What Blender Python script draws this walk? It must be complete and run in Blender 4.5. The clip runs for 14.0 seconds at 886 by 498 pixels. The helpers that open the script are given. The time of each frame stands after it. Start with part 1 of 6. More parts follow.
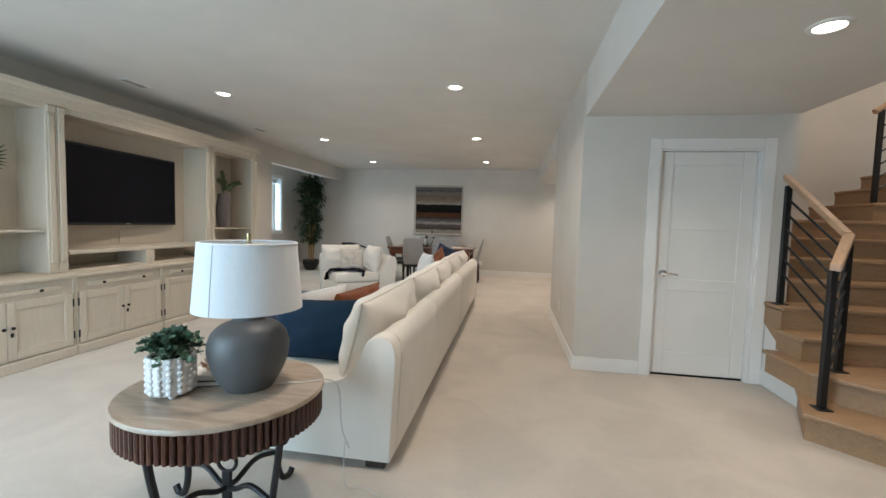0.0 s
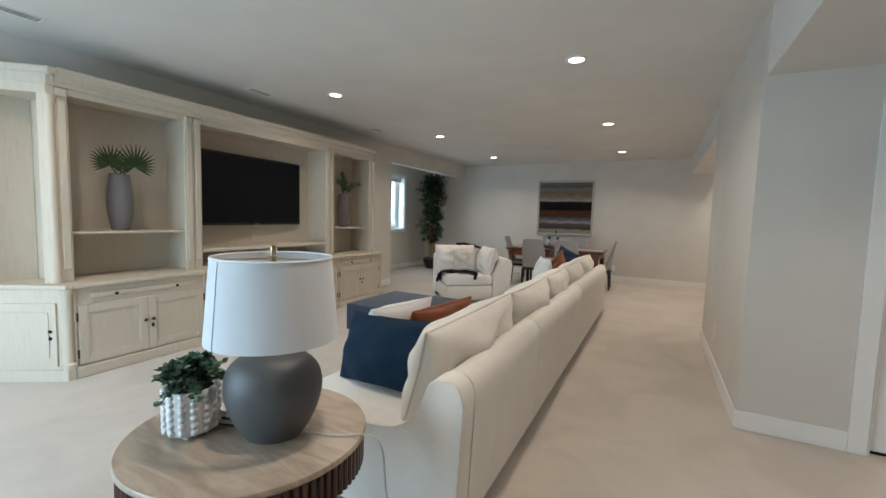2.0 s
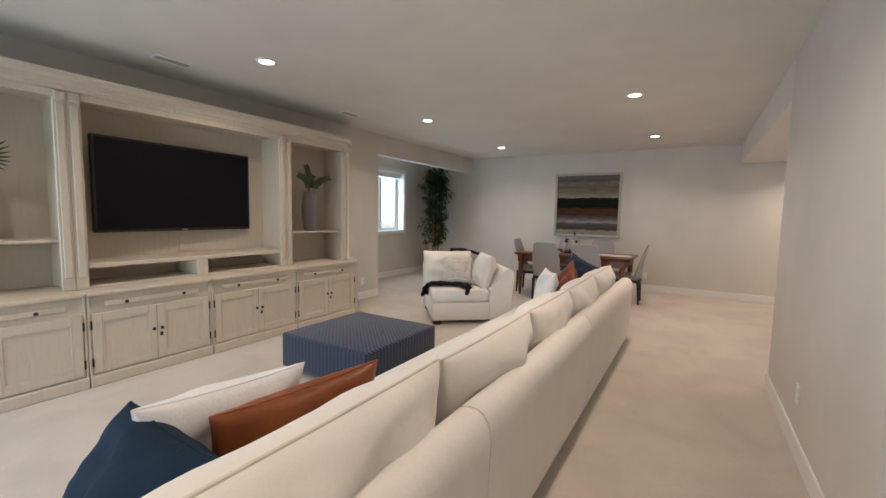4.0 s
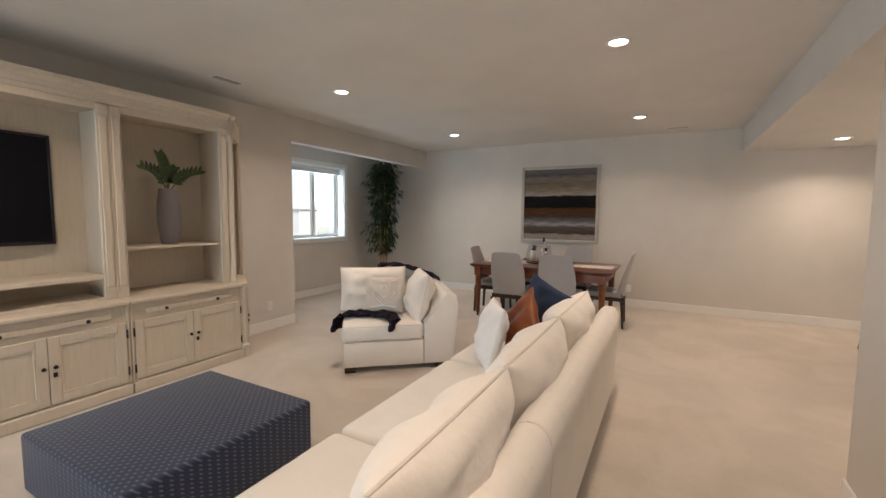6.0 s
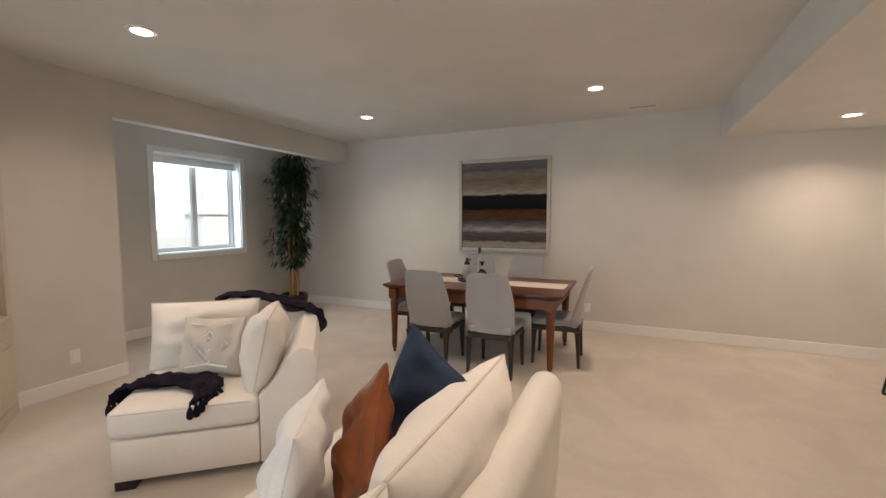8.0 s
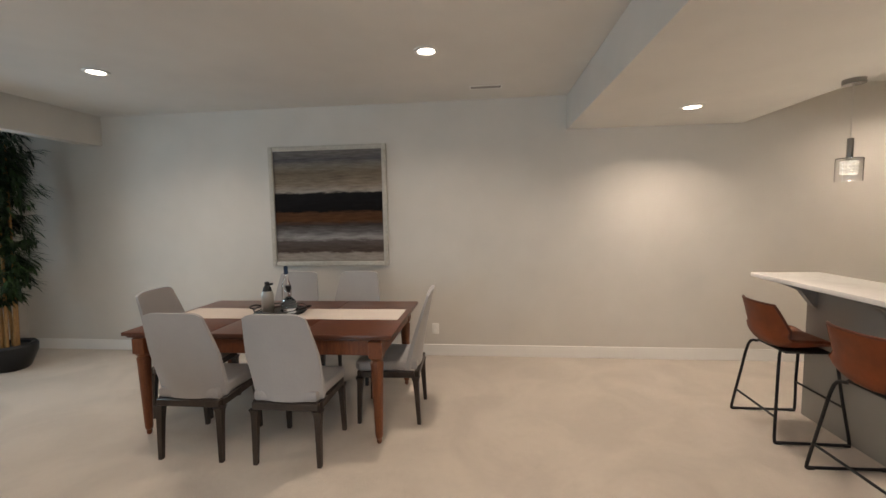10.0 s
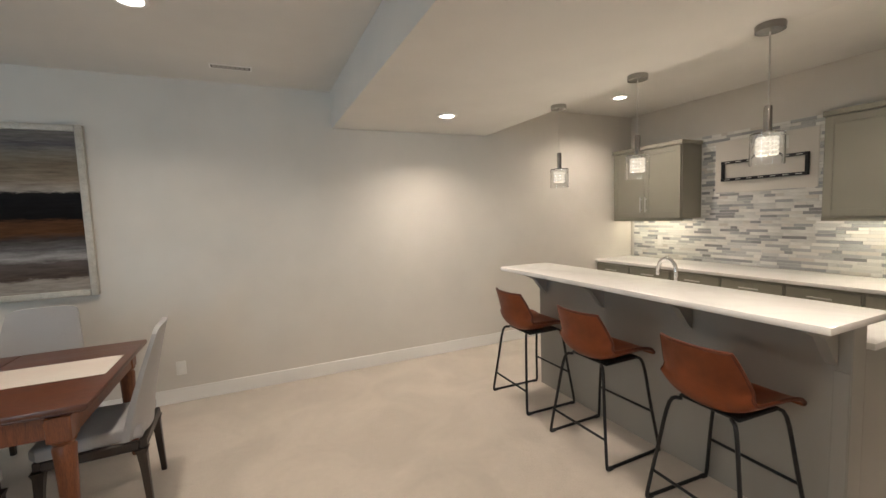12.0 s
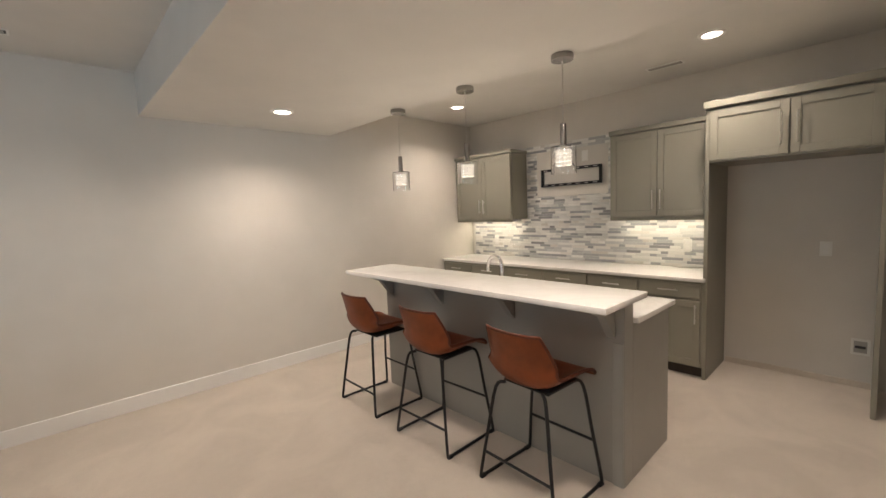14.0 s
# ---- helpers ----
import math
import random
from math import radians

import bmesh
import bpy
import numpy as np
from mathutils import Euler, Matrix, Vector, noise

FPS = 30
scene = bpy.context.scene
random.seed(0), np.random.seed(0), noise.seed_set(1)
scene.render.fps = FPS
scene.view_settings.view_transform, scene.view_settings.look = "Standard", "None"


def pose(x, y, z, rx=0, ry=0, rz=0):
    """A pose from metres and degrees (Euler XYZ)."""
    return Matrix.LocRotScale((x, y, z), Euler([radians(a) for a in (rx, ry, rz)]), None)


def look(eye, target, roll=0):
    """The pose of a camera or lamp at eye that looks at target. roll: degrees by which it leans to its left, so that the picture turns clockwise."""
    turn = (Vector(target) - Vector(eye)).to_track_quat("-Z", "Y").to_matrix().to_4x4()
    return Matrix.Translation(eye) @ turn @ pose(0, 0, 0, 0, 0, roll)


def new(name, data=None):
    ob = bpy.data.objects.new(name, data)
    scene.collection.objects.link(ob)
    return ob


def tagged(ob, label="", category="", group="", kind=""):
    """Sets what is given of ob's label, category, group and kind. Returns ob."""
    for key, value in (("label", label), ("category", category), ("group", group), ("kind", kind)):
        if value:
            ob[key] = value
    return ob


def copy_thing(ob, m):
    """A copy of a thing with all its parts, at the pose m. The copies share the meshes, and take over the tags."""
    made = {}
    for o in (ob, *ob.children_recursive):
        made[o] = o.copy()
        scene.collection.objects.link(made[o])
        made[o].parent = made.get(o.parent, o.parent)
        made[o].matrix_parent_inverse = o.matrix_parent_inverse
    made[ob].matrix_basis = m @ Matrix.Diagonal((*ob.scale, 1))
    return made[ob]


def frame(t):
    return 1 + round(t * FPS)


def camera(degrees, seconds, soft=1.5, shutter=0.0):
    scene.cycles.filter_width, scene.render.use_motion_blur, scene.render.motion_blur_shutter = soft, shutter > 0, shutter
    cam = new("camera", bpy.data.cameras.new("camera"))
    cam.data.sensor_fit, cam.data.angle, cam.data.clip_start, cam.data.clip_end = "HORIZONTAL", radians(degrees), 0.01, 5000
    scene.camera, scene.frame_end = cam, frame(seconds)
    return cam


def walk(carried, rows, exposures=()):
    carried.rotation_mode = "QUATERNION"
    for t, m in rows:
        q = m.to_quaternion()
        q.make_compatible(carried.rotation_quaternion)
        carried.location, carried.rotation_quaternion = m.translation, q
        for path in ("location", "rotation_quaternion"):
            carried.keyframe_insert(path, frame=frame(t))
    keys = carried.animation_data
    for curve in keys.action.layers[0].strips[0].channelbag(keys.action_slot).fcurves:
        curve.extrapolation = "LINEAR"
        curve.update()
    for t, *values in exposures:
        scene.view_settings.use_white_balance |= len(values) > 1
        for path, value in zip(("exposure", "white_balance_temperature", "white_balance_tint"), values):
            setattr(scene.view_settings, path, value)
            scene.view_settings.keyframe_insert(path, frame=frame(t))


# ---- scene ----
cam = camera(94.1, 14.0)
PATH = [
    (0, (0.03, 0.866, 1.328), (-0.295, 2.835, 1.202), 1.6),
    (0.5, (0.052, 0.93, 1.333), (-0.397, 2.875, 1.2), 1.6),
    (1, (0.049, 1.078, 1.353), (-0.557, 2.979, 1.209), 1.6),
    (1.5, (0.053, 1.26, 1.361), (-0.72, 3.099, 1.21), 1.6),
    (2, (0.09, 1.471, 1.376), (-0.824, 3.243, 1.218), 1.6),
    (4.5, (-0.012, 3.205, 1.423), (-1.05, 4.907, 1.254), 1.1),
    (5, (-0.089, 3.597, 1.43), (-1.097, 5.316, 1.265), 0.9),
    (5.5, (-0.169, 3.986, 1.452), (-1.148, 5.722, 1.287), 0.7),
    (6, (-0.221, 4.395, 1.456), (-1.174, 6.146, 1.293), 0.5),
    (6.5, (-0.243, 4.807, 1.457), (-1.178, 6.567, 1.297), 0.4),
    (7, (-0.26, 5.191, 1.465), (-1.174, 6.963, 1.31), 0.2),
    (9.5, (-0.259, 7.021, 1.512), (-0.696, 8.966, 1.355), -0.7),
    (10, (-0.182, 7.247, 1.537), (-0.389, 9.23, 1.374), -1.0),
    (10.5, (-0.137, 7.438, 1.534), (-0.075, 9.431, 1.376), -1.3),
    (11, (-0.095, 7.544, 1.529), (0.239, 9.509, 1.373), -1.6),
    (11.5, (-0.08, 7.557, 1.535), (0.517, 9.459, 1.37), -1.9),
    (12, (-0.069, 7.567, 1.53), (0.747, 9.386, 1.364), -2.1),
    (12.5, (-0.039, 7.553, 1.536), (0.956, 9.28, 1.362), -2.3),
    (13, (-0.003, 7.539, 1.537), (1.148, 9.165, 1.357), -2.3),
    (13.5, (0.027, 7.53, 1.53), (1.301, 9.062, 1.349), -2.2),
    (14, (0.059, 7.515, 1.527), (1.426, 8.964, 1.345), -2.3),
]
EXPOSURES = [(0.0, 0.03, 6300, 11), (1.0, 0.0, 6300, 11), (2.0, -0.20, 6300, 11), (4.5, 0.02, 6850, 19), (7.0, 0.03, 7100, 20), (9.5, 0.03, 6930, 18), (11.0, 0.26, 6350, 8), (12.5, 0.20, 6450, 13), (14.0, 0.18, 6500, 14)]
walk(cam, [(t, look(eye, target, roll)) for t, eye, target, roll in PATH], EXPOSURES)
import bpy, bmesh, math, random
from mathutils import Matrix, Vector, noise
random.seed(7)

# ---- light ----
def area_lamp(name, m, sx, sy, watts, colour, spread=180, round_shape=False):
    d = bpy.data.lights.new(name, 'AREA')
    d.shape = 'DISK' if round_shape else 'RECTANGLE'
    d.size = sx
    if not round_shape:
        d.size_y = sy
    d.energy = watts
    d.color = colour
    d.spread = math.radians(spread)
    ob = new(name, d)
    ob.matrix_world = m
    return ob


WARM = (1.0, 0.86, 0.71)
COOL = (0.58, 0.83, 1.0)
CANS = [(-3.27, 5.19, 2.73), (-3.27, 7.76, 2.73), (-3.27, 10.35, 2.73), (-0.6, 5.17, 2.73), (-0.6, 7.74, 2.73), (-0.6, 10.32, 2.73),
        (-3.27, 2.6, 2.73), (-0.6, 2.6, 2.73), (1.51, 10.9, 2.39), (1.51, 8.2, 2.39), (3.62, 10.95, 2.73), (3.66, 8.4, 2.73), (1.49, 3.17, 2.32)]
CAN_WATTS, DAY_WATTS, RECESS_WATTS = 11.6, 162, 20
for cx, cy, cz in CANS:
    area_lamp("can_lamp", pose(cx, cy, cz - 0.02), 0.11, 0, CAN_WATTS, WARM, 138, True)
# daylight through the glazed doors behind the start of the walk, and the recess window
area_lamp("garden_door_daylight", pose(-3.0, -0.52, 1.1, 62, 0, 0), 2.5, 2.1, DAY_WATTS, COOL)
area_lamp("recess_window_daylight", pose(-5.918, 9.915, 1.66, 0, -90, 0), 1.2, 1.22, RECESS_WATTS, (0.58, 0.83, 1.0))
for y0, y1 in ((10.72, 11.6), (8.56, 9.4)):
    area_lamp("under_cabinet_lamp", pose(4.46, (y0 + y1) / 2, 1.37), 0.04, y1 - y0, 2.5, (1.0, 0.88, 0.64))
PENDANTS = [(2.262, 10.335), (2.262, 9.56), (2.262, 8.795)]
for px, py in PENDANTS:
    d = bpy.data.lights.new("pendant_bulb", 'POINT')
    d.energy, d.color, d.shadow_soft_size = 1.8, (1.0, 0.86, 0.66), 0.02
    new("pendant_bulb", d).matrix_world = pose(px, py, 1.70)

world = bpy.data.worlds.new("day")
bpy.context.scene.world = world
world.use_nodes = True
sky = world.node_tree.nodes.new('ShaderNodeTexSky')
sky.sky_type = 'NISHITA'
sky.sun_disc = False
sky.sun_elevation = math.radians(40)
sky.sun_rotation = math.radians(115)
bgn = world.node_tree.nodes["Background"]
world.node_tree.links.new(sky.outputs[0], bgn.inputs[0])
bgn.inputs[1].default_value = 0.15
# lamp on the floor above, seen only by its light down the stairwell
area_lamp("upstairs_lamp", pose(3.9, 4.6, 5.1), 0.5, 0.5, 55, WARM)
sd = bpy.data.lights.new("sun", 'SUN')
sd.energy, sd.angle, sd.color = 4.5, 0.009, (1.0, 0.95, 0.88)
new("sun", sd).matrix_world = pose(0, 0, 30, 50, 0, 65)


# ---- materials ----
class Mat:
    """A node material: principled shader plus a few shared texture helpers."""

    def __init__(self, name, colour, rough=0.5, metal=0.0, **kw):
        self.m = bpy.data.materials.new(name)
        self.m.use_nodes = True
        self.nt = self.m.node_tree
        self.b = self.nt.nodes["Principled BSDF"]
        self.b.inputs["Base Color"].default_value = (*colour, 1)
        self.b.inputs["Roughness"].default_value = rough
        self.b.inputs["Metallic"].default_value = metal
        for k, v in kw.items():
            self.b.inputs[k.replace("_", " ")].default_value = v
        self.tc = None

    def node(self, kind, **props):
        n = self.nt.nodes.new(kind)
        for k, v in props.items():
            n.inputs[k.replace("_", " ")].default_value = v
        return n

    def link(self, a, b):
        self.nt.links.new(a, b)

    def coords(self, scale=(1, 1, 1), kind="Object", rot=(0, 0, 0)):
        if self.tc is None:
            self.tc = self.nt.nodes.new('ShaderNodeTexCoord')
        mp = self.nt.nodes.new('ShaderNodeMapping')
        mp.inputs["Scale"].default_value = scale
        mp.inputs["Rotation"].default_value = rot
        self.link(self.tc.outputs[kind], mp.inputs[0])
        return mp.outputs[0]

    def noise(self, scale, detail=4, rough=0.6, stretch=(1, 1, 1), distort=0.0):
        n = self.node('ShaderNodeTexNoise', Scale=scale, Detail=detail, Roughness=rough, Distortion=distort)
        self.link(self.coords(stretch), n.inputs["Vector"])
        return n.outputs[0]

    def ramp(self, fac, stops):
        r = self.nt.nodes.new('ShaderNodeValToRGB')
        e = r.color_ramp.elements
        while len(e) < len(stops):
            e.new(0.5)
        for el, (p, c) in zip(e, stops):
            el.position = p
            el.color = (*c, 1) if len(c) == 3 else c
        self.link(fac, r.inputs[0])
        return r.outputs[0]

    def mix(self, a, b, fac, mode='MIX'):
        n = self.nt.nodes.new('ShaderNodeMix')
        n.data_type = 'RGBA'
        n.blend_type = mode
        for sock, v in ((n.inputs[6], a), (n.inputs[7], b)):
            if isinstance(v, tuple):
                sock.default_value = (*v, 1)
            else:
                self.link(v, sock)
        if isinstance(fac, float):
            n.inputs[0].default_value = fac
        else:
            self.link(fac, n.inputs[0])
        return n.outputs[2]

    def colour(self, out):
        self.link(out, self.b.inputs["Base Color"])
        return self

    def rough(self, fac, lo, hi):
        n = self.node('ShaderNodeMapRange')
        n.inputs[3].default_value, n.inputs[4].default_value = lo, hi
        self.link(fac, n.inputs[0])
        self.link(n.outputs[0], self.b.inputs["Roughness"])
        return self

    def bump(self, fac, strength=0.3, dist=0.01):
        n = self.node('ShaderNodeBump', Strength=strength, Distance=dist)
        self.link(fac, n.inputs["Height"])
        last = self.b.inputs["Normal"].links
        if last:
            self.link(last[0].from_socket, n.inputs["Normal"])
        self.link(n.outputs[0], self.b.inputs["Normal"])
        return self

    def random_tint(self, amount):
        """Lightness varied from piece to piece."""
        oi = self.nt.nodes.new('ShaderNodeObjectInfo')
        return self.ramp(oi.outputs["Random"], [(0, (1 - amount,) * 3), (1, (1, 1, 1))])


def shades(c, k):
    return tuple(min(1, v * k) for v in c)


def painted(name, c, rough=0.6, grain=260, strength=0.06):
    m = Mat(name, c, rough)
    big = m.noise(1.3, 3)
    m.colour(m.ramp(big, [(0.3, shades(c, 0.94)), (0.7, shades(c, 1.03))]))
    m.bump(m.noise(grain, 2), strength, 0.003)
    m.rough(m.noise(4), max(0.05, rough - 0.06), rough + 0.06)
    return m.m


def fabric(name, c, weave=420, var=0.08, rough=0.92, strength=0.25):
    m = Mat(name, c, rough)
    m.b.inputs["Sheen Weight"].default_value = 0.25 if max(c) > 0.15 else 0.0
    m.b.inputs["Specular IOR Level"].default_value = 0.2
    big = m.ramp(m.noise(5, 5), [(0.3, shades(c, 1 - var)), (0.7, shades(c, 1 + var * 0.6))])
    fine = m.noise(weave, 2)
    m.colour(m.mix(big, m.ramp(fine, [(0.35, shades(c, 0.8)), (0.65, c)]), 0.3))
    m.bump(fine, strength, 0.002).bump(m.noise(9, 3), 0.25, 0.02)
    return m.m


def timber(name, dark, light, stretch=(1, 9, 9), scale=5, rough=0.4, streak=0.5, tint=0.0):
    m = Mat(name, light, rough)
    g = m.noise(scale, 8, 0.62, stretch, 0.6)
    f = m.noise(scale * 9, 4, 0.6, stretch)
    col = m.mix(m.ramp(g, [(0.3, dark), (0.72, light)]), m.ramp(f, [(0.35, dark), (0.6, light)]), streak)
    if tint:
        col = m.mix(col, m.random_tint(tint), 1.0, 'MULTIPLY')
    m.colour(col)
    m.bump(f, 0.12, 0.002).rough(g, rough - 0.08, rough + 0.12)
    return m.m


def carpet_mat():
    c = (0.60, 0.53, 0.455)
    m = Mat("cut_pile_carpet", c, 0.97)
    m.b.inputs["Sheen Weight"].default_value = 0.3
    lay = m.ramp(m.noise(1.7, 4, 0.55, distort=0.8), [(0.38, shades(c, 0.80)), (0.60, shades(c, 1.12))])
    tuft = m.noise(230, 3, 0.7)
    mid = m.noise(24, 5, 0.7)
    col = m.mix(lay, m.ramp(mid, [(0.3, shades(c, 0.86)), (0.7, shades(c, 1.08))]), 0.4)
    m.colour(m.mix(col, m.ramp(tuft, [(0.3, shades(c, 0.62)), (0.62, shades(c, 1.1))]), 0.35))
    m.bump(tuft, 0.7, 0.008).bump(mid, 0.4, 0.012)
    return m.m


def whitewash():
    m = Mat("whitewashed_wood", (0.72, 0.66, 0.55), 0.62)
    g = m.noise(7, 8, 0.65, (7, 7, 0.7), 0.4)
    f = m.noise(60, 4, 0.6, (6, 6, 0.5))
    base = m.ramp(g, [(0.22, (0.50, 0.43, 0.335)), (0.42, (0.575, 0.505, 0.41)), (0.75, (0.625, 0.555, 0.46))])
    col = m.mix(base, m.ramp(f, [(0.3, (0.47, 0.40, 0.305)), (0.5, (0.59, 0.52, 0.425))]), 0.16)
    m.colour(col).bump(f, 0.08, 0.002)
    return m.m


def travertine_mat():
    m = Mat("travertine", (0.55, 0.45, 0.36), 0.32)
    g = m.noise(3.0, 7, 0.6, (1.2, 6, 4), 0.9)
    col = m.ramp(g, [(0.30, (0.19, 0.13, 0.088)), (0.5, (0.33, 0.25, 0.185)), (0.70, (0.47, 0.385, 0.30))])
    pits = m.noise(55, 3, 0.7, (1, 3, 2))
    m.colour(m.mix(col, m.ramp(pits, [(0.32, (0.33, 0.25, 0.18)), (0.42, (0.6, 0.5, 0.41))]), 0.25))
    m.bump(pits, 0.1, 0.002)
    return m.m


def quartz_mat():
    m = Mat("white_quartz", (0.80, 0.78, 0.74), 0.22)
    v = m.noise(2.2, 8, 0.6, (1, 1, 1), 1.6)
    m.colour(m.ramp(v, [(0.40, (0.80, 0.79, 0.765)), (0.495, (0.775, 0.76, 0.735)), (0.54, (0.81, 0.80, 0.775))]))
    return m.m


def dotted_navy():
    c = (0.017, 0.024, 0.052)
    m = Mat("navy_woven_dots", c, 0.85)
    m.b.inputs["Sheen Weight"].default_value = 0.2
    sep = m.nt.nodes.new('ShaderNodeSeparateXYZ')
    m.link(m.coords((1, 1, 1)), sep.inputs[0])

    def calc(op, a, b):
        n = m.nt.nodes.new('ShaderNodeMath')
        n.operation = op
        for k, v in enumerate((a, b)):
            if isinstance(v, float):
                n.inputs[k].default_value = v
            else:
                m.link(v, n.inputs[k])
        return n.outputs[0]
    u = calc('SINE', calc('MULTIPLY', calc('ADD', sep.outputs[0], sep.outputs[2]), 150.0), 0.0)
    v = calc('SINE', calc('MULTIPLY', calc('ADD', sep.outputs[1], sep.outputs[2]), 150.0), 0.0)
    dots = m.ramp(calc('MULTIPLY', u, v), [(0.42, (0, 0, 0)), (0.80, (1, 1, 1))])
    weave = m.noise(300, 2)
    m.colour(m.mix(m.ramp(weave, [(0.3, shades(c, 0.6)), (0.7, shades(c, 1.3))]), (0.070, 0.105, 0.175), dots))
    m.bump(dots, 0.3, 0.004).bump(weave, 0.2, 0.002)
    return m.m


def leather(name, c):
    m = Mat(name, c, 0.42, 0.0, Specular_IOR_Level=0.3)
    m.colour(m.ramp(m.noise(6, 6), [(0.25, shades(c, 0.62)), (0.7, shades(c, 1.15))]))
    m.bump(m.noise(180, 3), 0.18, 0.002).bump(m.noise(12, 4), 0.15, 0.01)
    m.rough(m.noise(9), 0.33, 0.55)
    return m.m


def leaf_mat(name, a, b):
    m = Mat(name, a, 0.45)
    oi = m.nt.nodes.new('ShaderNodeNewGeometry')
    m.colour(m.ramp(oi.outputs["Random Per Island"], [(0, a), (1, b)]))
    return m.m


def painting_mat():
    m = Mat("abstract_canvas", (0.4, 0.35, 0.3), 0.7, 0.0, Specular_IOR_Level=0.1)
    sep = m.nt.nodes.new('ShaderNodeSeparateXYZ')
    m.link(m.coords((1, 1, 1)), sep.inputs[0])
    wob = m.noise(4.5, 10, 0.74, (1.2, 1, 6), 0.4)
    n = m.nt.nodes.new('ShaderNodeMath')
    n.operation = 'MULTIPLY_ADD'
    m.link(wob, n.inputs[0])
    n.inputs[1].default_value = 0.11
    m.link(sep.outputs[2], n.inputs[2])
    mr = m.node('ShaderNodeMapRange')
    mr.inputs[1].default_value, mr.inputs[2].default_value = -0.60 + 0.055, 0.60 + 0.055
    m.link(n.outputs[0], mr.inputs[0])
    col = m.ramp(mr.outputs[0], [(0.0, (0.58, 0.52, 0.46)), (0.07, (0.56, 0.50, 0.44)), (0.085, (0.14, 0.10, 0.08)), (0.18, (0.19, 0.16, 0.15)),
        (0.215, (0.60, 0.58, 0.57)), (0.26, (0.27, 0.26, 0.26)), (0.33, (0.09, 0.075, 0.07)), (0.37, (0.17, 0.075, 0.03)),
        (0.44, (0.15, 0.07, 0.035)), (0.46, (0.014, 0.012, 0.012)), (0.62, (0.022, 0.02, 0.022)), (0.632, (0.66, 0.60, 0.53)),
        (0.70, (0.46, 0.38, 0.29)), (0.80, (0.35, 0.28, 0.20)), (0.88, (0.40, 0.36, 0.32)), (0.92, (0.20, 0.20, 0.21)), (0.97, (0.32, 0.30, 0.29))])
    smear = m.noise(5, 7, 0.7, (1, 1, 9))
    m.colour(m.mix(col, m.ramp(smear, [(0.3, (0.30, 0.28, 0.27)), (0.7, (0.66, 0.65, 0.64))]), 0.95, 'MULTIPLY'))
    m.bump(smear, 0.3, 0.01)
    return m.m


def clear_glass(name, tint=(1, 1, 1), rough=0.0):
    m = Mat(name, tint, rough)
    m.b.inputs["Transmission Weight"].default_value = 1.0
    m.b.inputs["IOR"].default_value = 1.45
    return m.m


def glow(name, c, strength):
    m = Mat(name, c, 0.5)
    m.b.inputs["Emission Color"].default_value = (*c, 1)
    m.b.inputs["Emission Strength"].default_value = strength
    return m.m


def tile_mat():
    m = Mat("mosaic_tile", (0.6, 0.6, 0.6), 0.25)
    oi = m.nt.nodes.new('ShaderNodeObjectInfo')
    c = m.ramp(oi.outputs["Random"], [(0.0, (0.27, 0.27, 0.28)), (0.16, (0.36, 0.37, 0.39)), (0.34, (0.50, 0.51, 0.52)), (0.52, (0.66, 0.66, 0.64)), (0.8, (0.80, 0.79, 0.76)), (1.0, (0.60, 0.57, 0.53))])
    v = m.ramp(m.noise(14, 5, 0.6, (1, 1, 5), 0.5), [(0.3, (0.78, 0.78, 0.78)), (0.7, (1, 1, 1))])
    m.colour(m.mix(c, v, 1.0, 'MULTIPLY'))
    return m.m


def tile_rest_mat():
    m = Mat("mosaic_tile_field", (0.6, 0.6, 0.6), 0.25)
    g = m.nt.nodes.new('ShaderNodeNewGeometry')
    m.colour(m.ramp(g.outputs["Random Per Island"], [(0.0, (0.27, 0.27, 0.28)), (0.16, (0.36, 0.37, 0.39)), (0.34, (0.50, 0.51, 0.52)), (0.52, (0.66, 0.66, 0.64)), (0.8, (0.80, 0.79, 0.76)), (1.0, (0.60, 0.57, 0.53))]))
    return m.m


WALL = painted("greige_wall_paint", (0.63, 0.60, 0.555), 0.75)
CEIL = painted("ceiling_paint", (0.70, 0.685, 0.655), 0.9, 120, 0.15)
TRIM = painted("white_trim_paint", (0.80, 0.79, 0.77), 0.35, 200, 0.02)
DOORP = painted("white_door_paint", (0.78, 0.765, 0.73), 0.38, 200, 0.02)
CARPET = carpet_mat()
WASH = whitewash()
LINEN = fabric("ivory_linen", (0.80, 0.755, 0.69), 380, 0.05)
PIPING = fabric("ivory_piping", (0.68, 0.63, 0.56), 500)
WHITEFAB = fabric("white_shag", (0.82, 0.81, 0.79), 160, 0.08, 0.95, 0.7)
SHADE = fabric("white_lamp_shade", (0.70, 0.72, 0.75), 600, 0.02, 0.9, 0.08)
NAVY = fabric("navy_velvet", (0.005, 0.021, 0.044), 90, 0.4, 0.8, 0.3)
DARKBLUE = fabric("dark_blue_cotton", (0.03, 0.045, 0.08), 300, 0.2)
THROW = fabric("black_plum_knit", (0.016, 0.012, 0.022), 150, 0.4, 0.95, 0.6)
GREYFAB = fabric("grey_upholstery", (0.375, 0.365, 0.365), 500, 0.05)
RUNNER = fabric("oatmeal_runner", (0.66, 0.58, 0.51), 300, 0.05)
PATTERN = fabric("cream_embroidered", (0.62, 0.56, 0.49), 200, 0.06)
NAVYDOT = dotted_navy()
TAN = leather("cognac_leather", (0.23, 0.062, 0.018))
CHESTNUT = leather("tan_stool_leather", (0.20, 0.046, 0.012))
